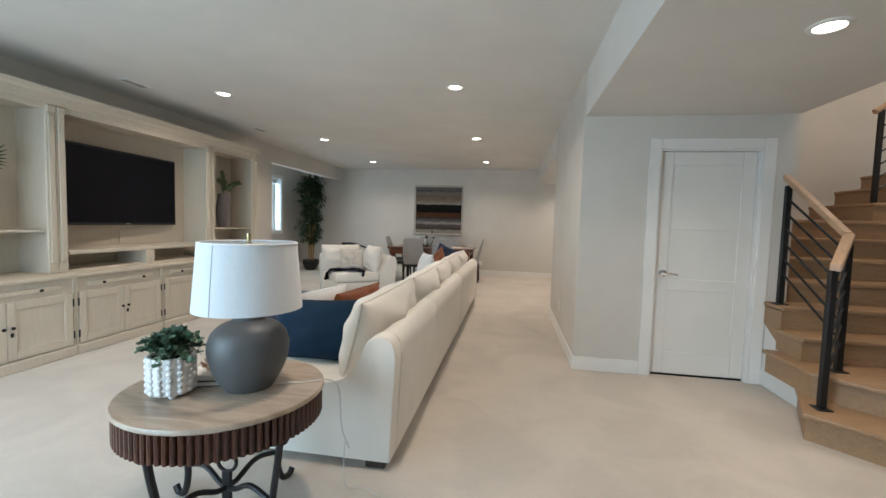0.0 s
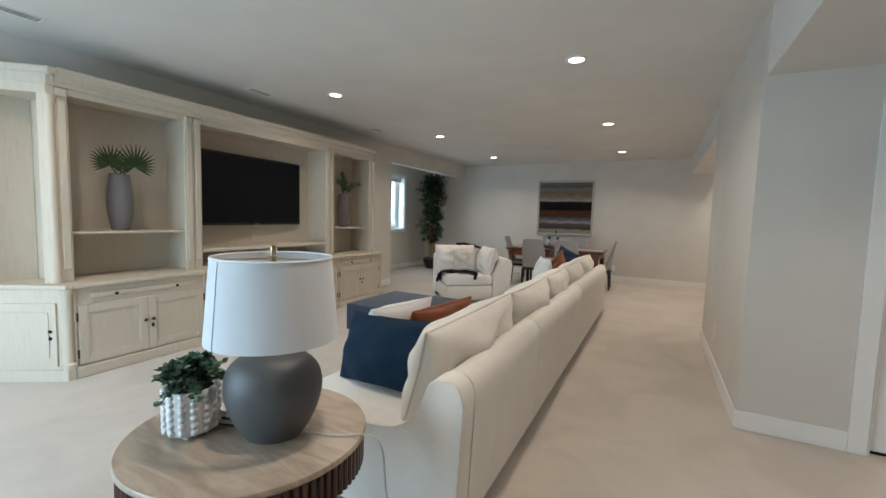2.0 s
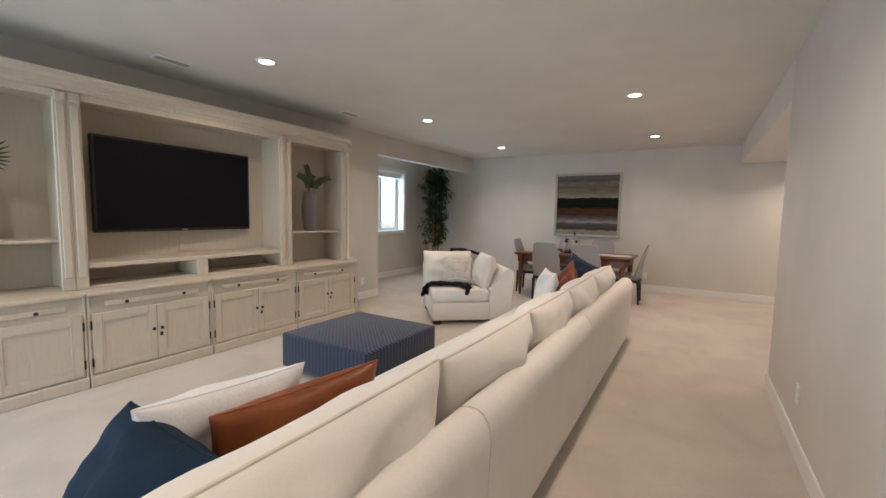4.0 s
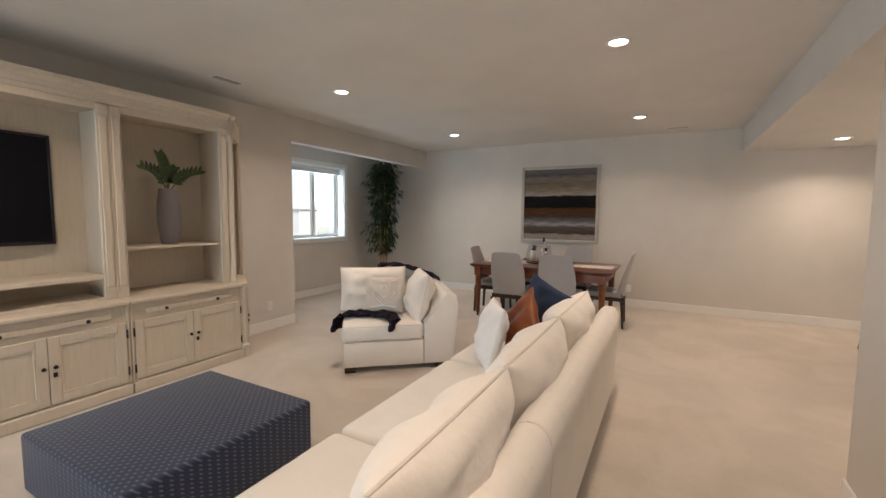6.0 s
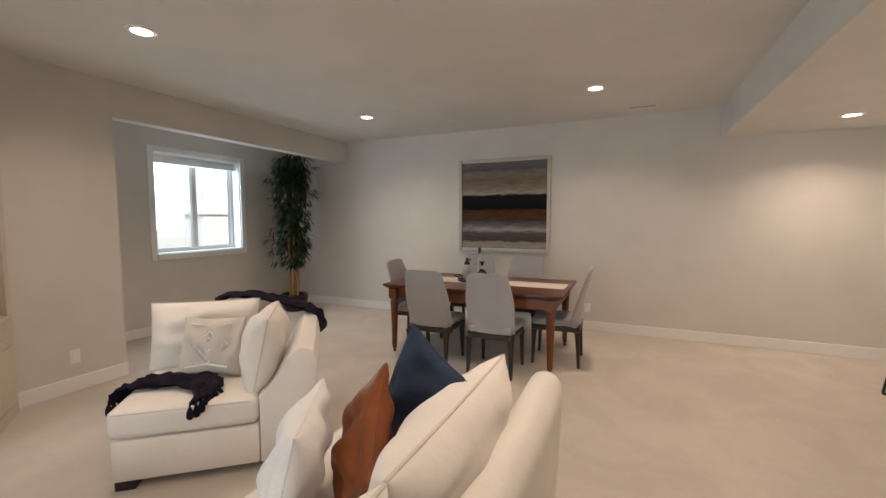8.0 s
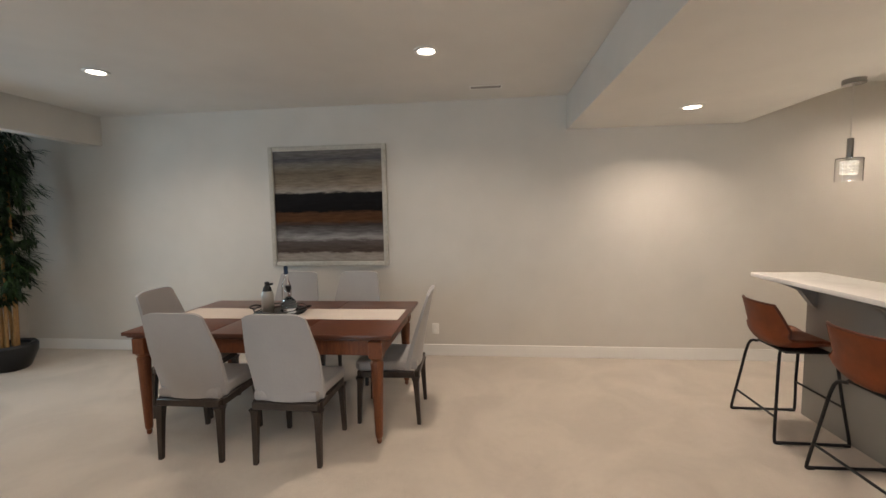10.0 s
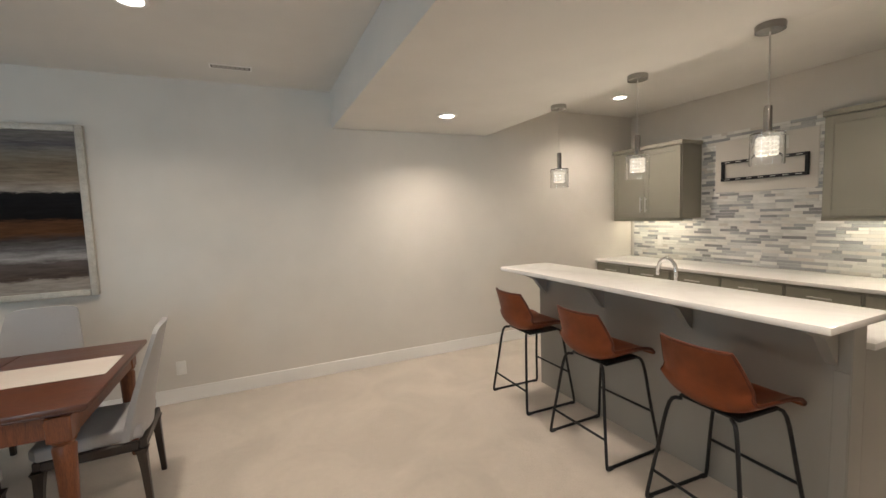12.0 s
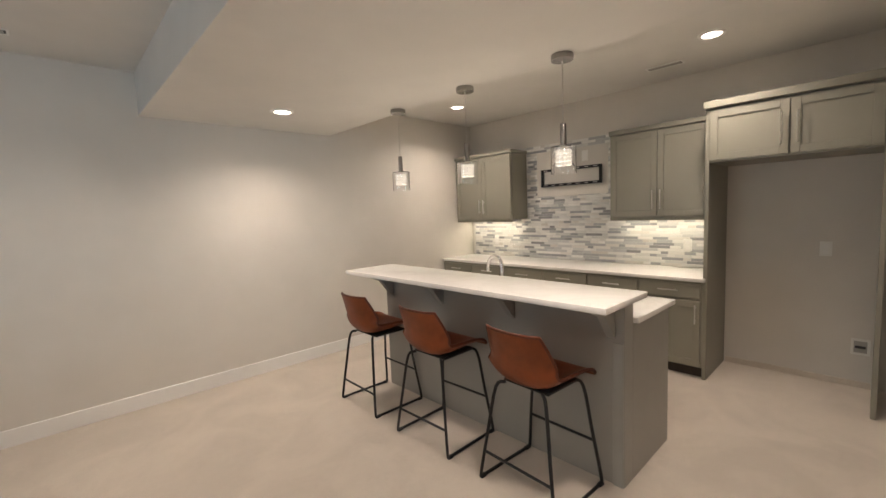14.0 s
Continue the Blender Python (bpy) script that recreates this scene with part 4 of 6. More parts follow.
def side_table():
    t = thing("side_table", "oval side table with travertine top and iron legs", "table", (TX, TY, 0), 0)
    ax, ay = 0.404, 0.384
    rot = Matrix.Rotation(math.radians(28), 4, 'Z')
    top = lathe([(0, 0), (0.985, 0), (1.0, 0.006), (1.0, 0.016), (0.99, 0.022), (0, 0.022)], 72, (0, 0, TZ - 0.022), None, ax, ay)
    part("tabletop", turn(top, rot), TRAV, t, "veined travertine top")
    part("apron", turn(lathe([(0.90, 0), (0.945, 0), (0.945, 0.112), (0.90, 0.112)], 72, (0, 0, TZ - 0.1345), None, ax, ay), rot), REED, t)
    n = 88
    me = None
    for k in range(n):
        a = 2 * math.pi * k / n
        p = rot @ Vector((ax * 0.955 * math.cos(a), ay * 0.955 * math.sin(a), TZ - 0.132))
        if me is None:
            ob = part("reed", lathe([(0.0, 0), (0.0115, 0.001), (0.0115, 0.108), (0.0, 0.109)], 8), REED, t)
            me = ob.data
        else:
            ob = new("reed", me)
            ob.parent = t
        ob.matrix_local = Matrix.Translation(p)
    for k in range(4):
        a = math.radians(28 + 45 + 90 * k)
        d = Vector((math.cos(a), math.sin(a), 0))
        pts = curve_pts([d * 0.325 + Vector((0, 0, 0.47)), d * 0.31 + Vector((0, 0, 0.36)), d * 0.285 + Vector((0, 0, 0.22)), d * 0.275 + Vector((0, 0, 0.12)), d * 0.30 + Vector((0, 0, 0.03)), d * 0.345 + Vector((0, 0, 0.014)), d * 0.37 + Vector((0, 0, 0.04))], 6)
        leg = part("leg", tube(pts, 0.015, 8), IRON, t)
        part("collar", lathe([(0.0, 0), (0.03, 0), (0.03, 0.02), (0.0, 0.022)], 12, tuple(d * 0.322 + Vector((0, 0, 0.435)))), IRON, leg)
    for k in range(2):
        a = math.radians(28 + 45 + 90 * k)
        d = Vector((math.cos(a), math.sin(a), 0))
        pts = curve_pts([d * 0.278 + Vector((0, 0, 0.17)), d * 0.15 + Vector((0, 0, 0.20)), d * 0.05 + Vector((0, 0, 0.155)), Vector((0, 0, 0.15)), d * -0.05 + Vector((0, 0, 0.155)), d * -0.15 + Vector((0, 0, 0.20)), d * -0.278 + Vector((0, 0, 0.17))], 6)
        part("stretcher", tube(pts, 0.012, 8), IRON, t)
    part("strap", bx(-0.022, 0.022, -0.009, 0.009, 0.03, 0.225, 0.004), IRON, t)
    ring = [(0.045 * math.cos(2 * math.pi * i / 24), 0.0, 0.265 + 0.045 * math.sin(2 * math.pi * i / 24)) for i in range(24)]
    part("ring", tube(ring, 0.008, 8, None, True), IRON, t)


side_table()


def table_lamp():
    x, y = -1.06, 2.445
    t = thing("table_lamp", "charcoal ceramic table lamp with white drum shade", "lamp", (x, y, TZ))
    prof = [(0.0, 0), (0.082, 0), (0.096, 0.006), (0.122, 0.045), (0.147, 0.10), (0.161, 0.155), (0.161, 0.20), (0.146, 0.245), (0.112, 0.278), (0.070, 0.295), (0.066, 0.305), (0.070, 0.318), (0.064, 0.325), (0.0, 0.325)]
    oval = Matrix.Rotation(math.radians(38), 4, 'Z')
    part("base", turn(lathe([tuple(p) for p in curve2(prof)], 56, sy=0.80), oval), CERAMIC, t)
    part("stem", lathe([(0.0, 0.32), (0.012, 0.32), (0.012, 0.625), (0.0, 0.625)], 12), BRASS, t)
    sh = part("shade", turn(lathe([(0.216, 0.345), (0.193, 0.62), (0.190, 0.62), (0.213, 0.345)], 64, cap=False, sy=0.92), oval), SHADE, t, "white linen drum shade")
    part("shade_rim", turn(lathe([(0.193, 0.617), (0.1955, 0.622), (0.192, 0.627), (0.189, 0.622), (0.193, 0.617)], 64, cap=False, sy=0.92), oval), SHADE, sh)
    part("shade_seam", turn(tube([(-0.150, -0.1440, 0.346), (-0.134, -0.1287, 0.619)], 0.0022, 5), oval), SHADE, sh)
    part("spider", turn(tube([(-0.190, 0, 0.612), (0, 0, 0.618), (0.190, 0, 0.612)], 0.0025, 6), oval), BRASS, sh)
    part("finial", lathe([(0.0, 0.63), (0.010, 0.63), (0.010, 0.662), (0.0, 0.665)], 12), BRASS, t, "small brass finial")
    cord = curve_pts([(0.10, 0.05, 0.006), (0.22, 0.10, 0.006), (0.285, 0.15, 0.002), (0.325, 0.19, -0.05), (0.33, 0.22, -0.25), (0.36, 0.24, -0.36), (0.345, 0.23, -0.33), (0.335, 0.24, -0.45), (0.34, 0.26, -0.57), (0.42, 0.3, -0.592), (0.50, 0.26, -0.592)], 8)
    part("cord", tube(cord, 0.003, 6), GLASSY, t, "thin clear power cord")


def curve2(prof):
    return [(max(0.0, p.x), p.y) for p in (Vector((q.x, q.y)) for q in curve_pts([(a, b, 0) for a, b in prof], 3))]


GLASSY = Mat("clear_cord_plastic", (0.55, 0.53, 0.5), 0.3).m
table_lamp()


def planter():
    t = thing("planter", "white bubble-textured planter with trailing green foliage", "plant", (-1.32, 2.315, TZ))
    part("pot", lathe([(0.0, 0.014), (0.076, 0.014), (0.081, 0.02), (0.084, 0.165), (0.076, 0.165), (0.074, 0.15), (0.0, 0.15)], 40), POTWHITE, t)
    part("soil", lathe([(0.0, 0.1505), (0.0735, 0.1505), (0.0735, 0.155), (0.0, 0.158)], 24), SOIL, t)
    me = None
    for q in range(4):
        a = math.pi * (0.25 + q / 2)
        part("foot", lathe([(0, 0), (0.012, 0), (0.014, 0.006), (0.010, 0.016), (0, 0.016)], 10, (0.055 * math.cos(a), 0.055 * math.sin(a), 0)), POTWHITE, t)
    for r in range(6):
        for k in range(14):
            a = 2 * math.pi * k / 14
            if me is None:
                bm = bmesh.new()
                bmesh.ops.create_uvsphere(bm, u_segments=8, v_segments=6, radius=0.0135)
                ob = part("bubble", bm, POTWHITE, t)
                me = ob.data
            else:
                ob = new("bubble", me)
                ob.parent = t
            ob.matrix_local = Matrix.Translation((0.080 * math.cos(a), 0.080 * math.sin(a), 0.029 + r * 0.0250))
    rnd = random.Random(4)
    bm = bmesh.new()
    st = bmesh.new()
    for k in range(64):
        a = rnd.uniform(0, 2 * math.pi)
        reach = rnd.uniform(0.02, 0.115)
        h = rnd.uniform(0.04, 0.105) - reach * 0.2
        if k < 4:
            reach, h = rnd.uniform(0.13, 0.17), rnd.uniform(-0.03, 0.04)
        tip = Vector((reach * math.cos(a), reach * math.sin(a), 0.155 + h))
        mid = Vector((reach * 0.5 * math.cos(a), reach * 0.5 * math.sin(a), 0.175 + max(h, 0.02) * 0.8))
        pts = curve_pts([(0.02 * math.cos(a), 0.02 * math.sin(a), 0.15), mid, tip], 5)
        tube(pts, 0.0016, 4, st)
        for p in pts[3:]:
            for s in range(3):
                q = Vector((rnd.uniform(-1, 1), rnd.uniform(-1, 1), rnd.uniform(-0.3, 0.8))).normalized()
                leaf_blade(bm, p, p + q * rnd.uniform(0.018, 0.03), 0.020, (rnd.uniform(-1, 1), rnd.uniform(-1, 1), 1), 0.15, 2)
    part("stems", st, FERN, t)
    part("foliage", bm, IVY, t, "grey-green small leaves")


planter()


def books():
    base = TZ
    for k, (w, d, h, rz, mat, lab) in enumerate(((0.19, 0.14, 0.024, 20, PAGEDARK, "dark hardback book under another"), (0.17, 0.125, 0.022, 14, WHITEPLASTIC, "pale hardback book lying on another"))):
        t = thing("book", lab, "book", (-1.255, 2.47, base + k * 0.0245), rz, "stacked books")
        bm = bmesh.new()
        box(bm, -w / 2, w / 2, -d / 2, d / 2, 0, 0.003)
        box(bm, -w / 2, w / 2, -d / 2, d / 2, h - 0.003, h)
        box(bm, -w / 2, -w / 2 + 0.003, -d / 2, d / 2, 0.003, h - 0.003)
        part("cover", bm, mat, t, "", False)
        part("pages", bx(-w / 2 + 0.004, w / 2 - 0.004, -d / 2 + 0.004, d / 2 - 0.004, 0.003, h - 0.003), TRIM, t, "", False)
    c = thing("coral_ornament", "pinkish coral ornament resting on books", "ornament", (-1.255, 2.47, base + 0.047))
    bm = bmesh.new()
    rnd = random.Random(9)
    for k in range(16):
        a = rnd.uniform(0, 6.28)
        r = rnd.uniform(0.02, 0.055)
        tube(curve_pts([(0, 0, 0.008), (r * 0.5 * math.cos(a), r * 0.5 * math.sin(a), rnd.uniform(0.015, 0.04)), (r * math.cos(a + 0.4), r * math.sin(a + 0.4), rnd.uniform(0.008, 0.06))], 4), 0.008, 6, bm, False, 0.6)
    part("branches", bm, CORAL, c)


PAGEDARK = painted("dark_book_cloth", (0.06, 0.06, 0.07), 0.6)
CORAL = painted("coral_pink", (0.55, 0.36, 0.29), 0.8, 70, 0.4)
books()


# ---- sofa ----
SX0, SX1 = -1.55, -0.55     # seat front, outer back
SY0, SY1 = 2.90, 8.02


def back_cushion(parent, y0, y1, lean, seed, xc=-0.80, zc=0.662, h=0.455, t=0.30):
    bm, loops = pillow(y1 - y0, h, t, 26, 2.5, 0.012, 0.016, seed, 0.035)
    m = Matrix.Translation((xc, (y0 + y1) / 2, zc)) @ Matrix.Rotation(math.radians(lean), 4, 'Y') @ Matrix.Rotation(math.radians(90), 4, 'Z')
    c = part("back_cushion", turn(bm, m), LINEN, parent)
    part("piping", tube([m @ ((Vector(p) + Vector(q)) / 2) for p, q in zip(*loops)], 0.0065, 6, None, True), PIPING, c)
    return c


def sofa():
    t = thing("sofa", "long ivory linen sofa with loose back cushions", "sofa", (0, 0, 0))
    # low base, seat cushions, and a back with a soft rounded top, in three sections
    cuts = (SY0 + 0.122, 4.11, 5.80, SY1)
    for a, b in zip(cuts, cuts[1:]):
        a, b = a + 0.003, b - 0.003
        part("base", bx(SX0 + 0.02, SX1 - 0.16, max(a, SY0 + 0.13), b, 0.05, 0.29, 0.02, 2), LINEN, t)
        back = prism([(SX1 - 0.19, 0.05), (SX1 - 0.012, 0.05), (SX1 + 0.004, 0.40), (SX1 + 0.012, 0.60), (SX1 + 0.010, 0.645), (SX1 + 0.0, 0.68), (SX1 - 0.02, 0.706), (SX1 - 0.05, 0.72), (SX1 - 0.085, 0.72), (SX1 - 0.115, 0.708), (SX1 - 0.136, 0.685), (SX1 - 0.15, 0.65)], a, b, 0.007, seg=2)
        part("backrest", back, LINEN, t)
    end = curve_pts([(SX0 + 0.02, 0, 0.435), (-1.2, 0, 0.44), (-0.98, 0, 0.45), (-0.82, 0, 0.485), (-0.745, 0, 0.575), (-0.70, 0, 0.685), (-0.655, 0, 0.718), (SX1 - 0.06, 0, 0.720), (SX1 - 0.014, 0, 0.695), (SX1 + 0.010, 0, 0.62)], 3)
    outl = [(SX0 + 0.02, 0.05), (SX0 + 0.02, 0.43)] + [(p.x, p.z) for p in end] + [(SX1 - 0.014, 0.05)]
    ep = part("end_panel", prism(outl, SY0, SY0 + 0.124, 0.006, seg=2), LINEN, t)
    part("piping", tube([(p.x, SY0 + 0.012, p.z - 0.004) for p in end], 0.005, 6), PIPING, ep)
    for a, b in ((SY0 + 0.13, 4.105), (4.115, 5.795), (5.805, 6.90), (6.905, SY1 - 0.03)):
        s = part("seat_cushion", bx(SX0, SX1 - 0.17, a, b, 0.292, 0.455, 0.045, 4), LINEN, t)
        part("piping", tube([(SX0 + 0.012, a + 0.02, 0.435), (SX0 + 0.012, b - 0.02, 0.435)], 0.005, 6), PIPING, s)
    joints = (2.95, 4.08, 5.02, 5.86, 6.74, 7.70)
    for k, (a, b) in enumerate(zip(joints, joints[1:])):
        back_cushion(t, a + 0.004, b - 0.004, 14 + (k * 7) % 4, k * 3.1)
    for x in (SX0 + 0.1, SX1 - 0.1):
        for y in (SY0 + 0.08, 4.02, 5.89, SY1 - 0.1):
            part("foot", bx(x - 0.055, x + 0.055, y - 0.055, y + 0.055, 0, 0.05, 0.004), ESPRESSO, t)


sofa()


def throw_pillow(name, label, at, size, mat, rx, rz, seed, tilt=0.0, group="throw pillows"):
    t = thing(name, label, "pillow", at, rz, group)
    bm, loops = pillow(size[0], size[1], size[2], 20, 2.2, 0.012, 0.016, seed, 0.07)
    m = Matrix.Translation((0, 0, size[1] / 2 * 0.96)) @ Matrix.Rotation(math.radians(rx), 4, 'X') @ Matrix.Rotation(math.radians(tilt), 4, 'Y')
    b = part("cover", turn(bm, m), mat, t)
    part("seam", tube([m @ ((Vector(p) + Vector(q)) / 2) for p, q in zip(*loops)], 0.004, 5, None, True), mat, b)
    return t, m


throw_pillow("throw_pillow", "deep navy velvet pillow leaning on the sofa", (-1.17, 3.29, 0.45), (0.60, 0.385, 0.27), NAVY, -20, -6, 1, -3)
throw_pillow("throw_pillow", "cognac leather lumbar pillow on the sofa", (-1.10, 3.74, 0.45), (0.62, 0.40, 0.20), TAN, -14, -98, 2, 0)
throw_pillow("throw_pillow", "white textured pillow lying behind the navy pillow", (-1.33, 3.60, 0.45), (0.54, 0.41, 0.20), WHITEFAB, -20, -100, 3)
throw_pillow("throw_pillow", "white fluffy pillow at the sofa's far end", (-1.26, 7.00, 0.45), (0.44, 0.42, 0.17), WHITEFAB, -14, -60, 4)
throw_pillow("throw_pillow", "cognac leather pillow standing on its corner", (-1.09, 7.14, 0.50), (0.40, 0.40, 0.15), TAN, -18, -52, 5, 40)
throw_pillow("throw_pillow", "dark blue cotton pillow behind the leather one", (-1.02, 7.45, 0.48), (0.50, 0.48, 0.16), DARKBLUE, -14, -30, 6, 16)


def ottoman():
    t = thing("ottoman", "square navy dotted fabric storage ottoman", "ottoman", (-2.535, 5.62, 0))
    w = 0.495
    part("body", bx(-w, w, -w, w, 0.045, 0.35, 0.022, 3), NAVYDOT, t)
    for sx in (-1, 1):
        for sy in (-1, 1):
            part("foot", bx(sx * 0.40 - 0.035, sx * 0.40 + 0.035, sy * 0.40 - 0.035, sy * 0.40 + 0.035, 0, 0.045, 0.004), ESPRESSO, t)


ottoman()


# ---- corner chair ----
def corner_chair():
    rz = 40
    t = thing("corner_chair", "ivory linen corner armchair with loose cushions", "armchair", (-2.76, 7.18, 0), rz)
    S = 1.01
    part("base", bx(0.0, 0.742, 0.0, S - 0.14, 0.05, 0.285, 0.018, 2), LINEN, t)
    for k, bev in ((0, 0), (1, 0)):
        prof = [(S - 0.15, 0.05), (S - 0.03, 0.05), (S + 0.02, 0.60), (S + 0.0, 0.70), (S - 0.05, 0.72), (S - 0.11, 0.71), (S - 0.14, 0.66)]
        if k == 0:
            side = [(0.745, 0.05), (S + 0.02, 0.05), (S + 0.065, 0.60), (S + 0.045, 0.70), (S, 0.72), (S - 0.05, 0.715), (S - 0.10, 0.66), (0.80, 0.47), (0.745, 0.445)]
            part("backrest", prism(side, 0.0, S - 0.02, 0.018), LINEN, t)
        else:
            part("backrest", prism(prof, -0.03, 0.742, 0.018, axis='x'), LINEN, t)
    s = part("seat_cushion", bx(-0.012, 0.742, -0.012, S - 0.152, 0.288, 0.45, 0.045, 4), LINEN, t)
    part("piping", tube([(-0.004, S - 0.2, 0.43), (-0.002, 0.02, 0.43), (0.02, -0.002, 0.43), (0.70, -0.004, 0.43)], 0.005, 6), PIPING, s)
    for k in (0, 1):
        bm, loops = pillow(0.70 - 0.12 * k, 0.46, 0.24, 22, 2.8, 0.02, 0.016, 7 + k, 0.03)
        if k == 0:
            m = Matrix.Translation((0.30, S - 0.26, 0.655)) @ Matrix.Rotation(math.radians(-12), 4, 'X')
        else:
            m = Matrix.Translation((S - 0.27, 0.36, 0.655)) @ Matrix.Rotation(math.radians(90), 4, 'Z') @ Matrix.Rotation(math.radians(12), 4, 'X')
        c = part("back_cushion", turn(bm, m), LINEN, t)
        part("piping", tube([m @ Vector(p) for p in loops[0]], 0.005, 6, None, True), PIPING, c)
    for x in (0.06, S - 0.1):
        for y in (0.06, S - 0.1):
            part("foot", bx(x - 0.05, x + 0.05, y - 0.05, y + 0.05, 0, 0.05, 0.004), ESPRESSO, t)
    base = pose(-2.76, 7.18, 0, 0, 0, rz)
    pl, m = throw_pillow("throw_pillow", "cream pillow with embroidered diamond, on the armchair", tuple(base @ Vector((0.40, 0.47, 0.455))), (0.40, 0.38, 0.13), PATTERN, -22, rz - 12, 8)
    for r in (0.12, 0.085, 0.045):
        ring = [m @ Vector((a * r, -0.066 + 0.10 * r, b * r)) for a, b in ((0, -1), (1, 0), (0, 1), (-1, 0))]
        part("embroidery", tube(ring, 0.006, 6, None, True), WHITEFAB, pl)
    for sgn in (-1, 1):
        part("embroidery", tube([m @ Vector((-0.13, -0.048, sgn * 0.14)), m @ Vector((0, -0.056, sgn * 0.12)), m @ Vector((0.13, -0.048, sgn * 0.14))], 0.006, 6), WHITEFAB, pl)

    def drape(name, label, path, width, across, tassels):
        """A knitted throw laid along a path of points, in the chair's own axes."""
        o = thing(name, label, "blanket", tuple(base.translation), rz, "dark throws")
        pts = curve_pts(path, 6)
        n = 14
        bm = bmesh.new()
        rows = []
        for i, p in enumerate(pts):
            row = []
            for j in range(n + 1):
                u = j / n - 0.5
                q = p + Vector(across) * (u * width + 0.035 * noise.noise(Vector((i * 0.33, u * 2, 2))))
                q.z += 0.018 * noise.noise(Vector((i * 0.35, u * 9, 5))) + 0.008 * math.sin(u * 40 + i * 0.4)
                row.append(q)
            rows.append(row)
        for lift in (0.0, 0.012):
            g = [[bm.verts.new(q + Vector((0, 0, lift))) for q in row] for row in rows]
            for i in range(len(g) - 1):
                for j in range(n):
                    bm.faces.new((g[i][j], g[i + 1][j], g[i + 1][j + 1], g[i][j + 1]))
        part("cloth", bm, THROW, o)
        for j in range(0, n + 1, 2):
            for e in tassels:
                p = rows[e][j]
                part("tassel", lathe([(0.0, 0.012), (0.008, 0.004), (0.017, -0.02), (0.02, -0.045), (0.012, -0.06), (0.0, -0.062)], 8, tuple(p + Vector((0, 0, -0.005)))), THROW, o)
    drape("throw_blanket", "black knitted throw with tassels across the seat", [(0.47, 0.02, 0.470), (0.46, 0.12, 0.474), (0.40, 0.25, 0.476), (0.28, 0.33, 0.476), (0.12, 0.35, 0.476), (0.0, 0.36, 0.474), (-0.045, 0.37, 0.43), (-0.055, 0.38, 0.38)], 0.24, (0.45, 0.85, 0), (0, -1))
    drape("throw_blanket", "black knitted throw over the chair's back", [(0.36, S - 0.10, 0.885), (0.52, S - 0.07, 0.89), (0.68, S - 0.06, 0.86), (S - 0.12, S - 0.05, 0.79), (S - 0.03, S - 0.04, 0.755), (S + 0.055, S - 0.03, 0.70), (S + 0.085, S - 0.03, 0.63)], 0.24, (0.15, 0.9, 0), (-1,))


corner_chair()


# ---- dining group ----
def dining_table():
    t = thing("dining_table", "cherry wood dining table with turned legs", "table", (-1.765, 10.37, 0))
    w, d, H = 0.965, 0.545, 0.76
    for k in range(3):
        a = -w + 2 * w * k / 3
        part("top_board", bx(a + 0.001, a + 2 * w / 3 - 0.001, -d, d, H - 0.028, H, 0.006, 2), TABLEWOOD, t)
    part("edge_moulding", bx(-w + 0.02, w - 0.02, -d + 0.02, d - 0.02, H - 0.045, H - 0.0285, 0.008, 2), TABLEWOOD, t)
    for y in (-d + 0.06, d - 0.085):
        part("apron", bx(-w + 0.1, w - 0.1, y, y + 0.025, H - 0.155, H - 0.0455, 0.003), LEGWOOD, t)
    for x in (-w + 0.075, w - 0.10):
        part("apron", bx(x, x + 0.025, -d + 0.1, d - 0.1, H - 0.155, H - 0.0455, 0.003), LEGWOOD, t)
    leg = [(0.0, 0.0), (0.013, 0.0), (0.018, 0.012), (0.018, 0.025), (0.012, 0.032), (0.022, 0.04), (0.026, 0.06), (0.042, 0.52), (0.045, 0.565), (0.036, 0.58), (0.048, 0.595), (0.048, 0.60), (0.0, 0.60)]
    for sx in (-1, 1):
        for sy in (-1, 1):
            p = (sx * (w - 0.115), sy * (d - 0.055), 0)
            lg = part("leg", lathe(leg, 20, p), LEGWOOD, t)
            part("leg_block", bx(p[0] - 0.046, p[0] + 0.046, p[1] - 0.046, p[1] + 0.046, 0.60, H - 0.0455, 0.004), LEGWOOD, lg)
    r = thing("table_runner", "oatmeal woven runner along the table", "runner", (-1.765, 10.40, H))
    bm = bmesh.new()
    box(bm, -0.92, 0.92, -0.17, 0.17, 0.0005, 0.0035, 0.001)
    part("cloth", bm, RUNNER, r, "", False)


dining_table()


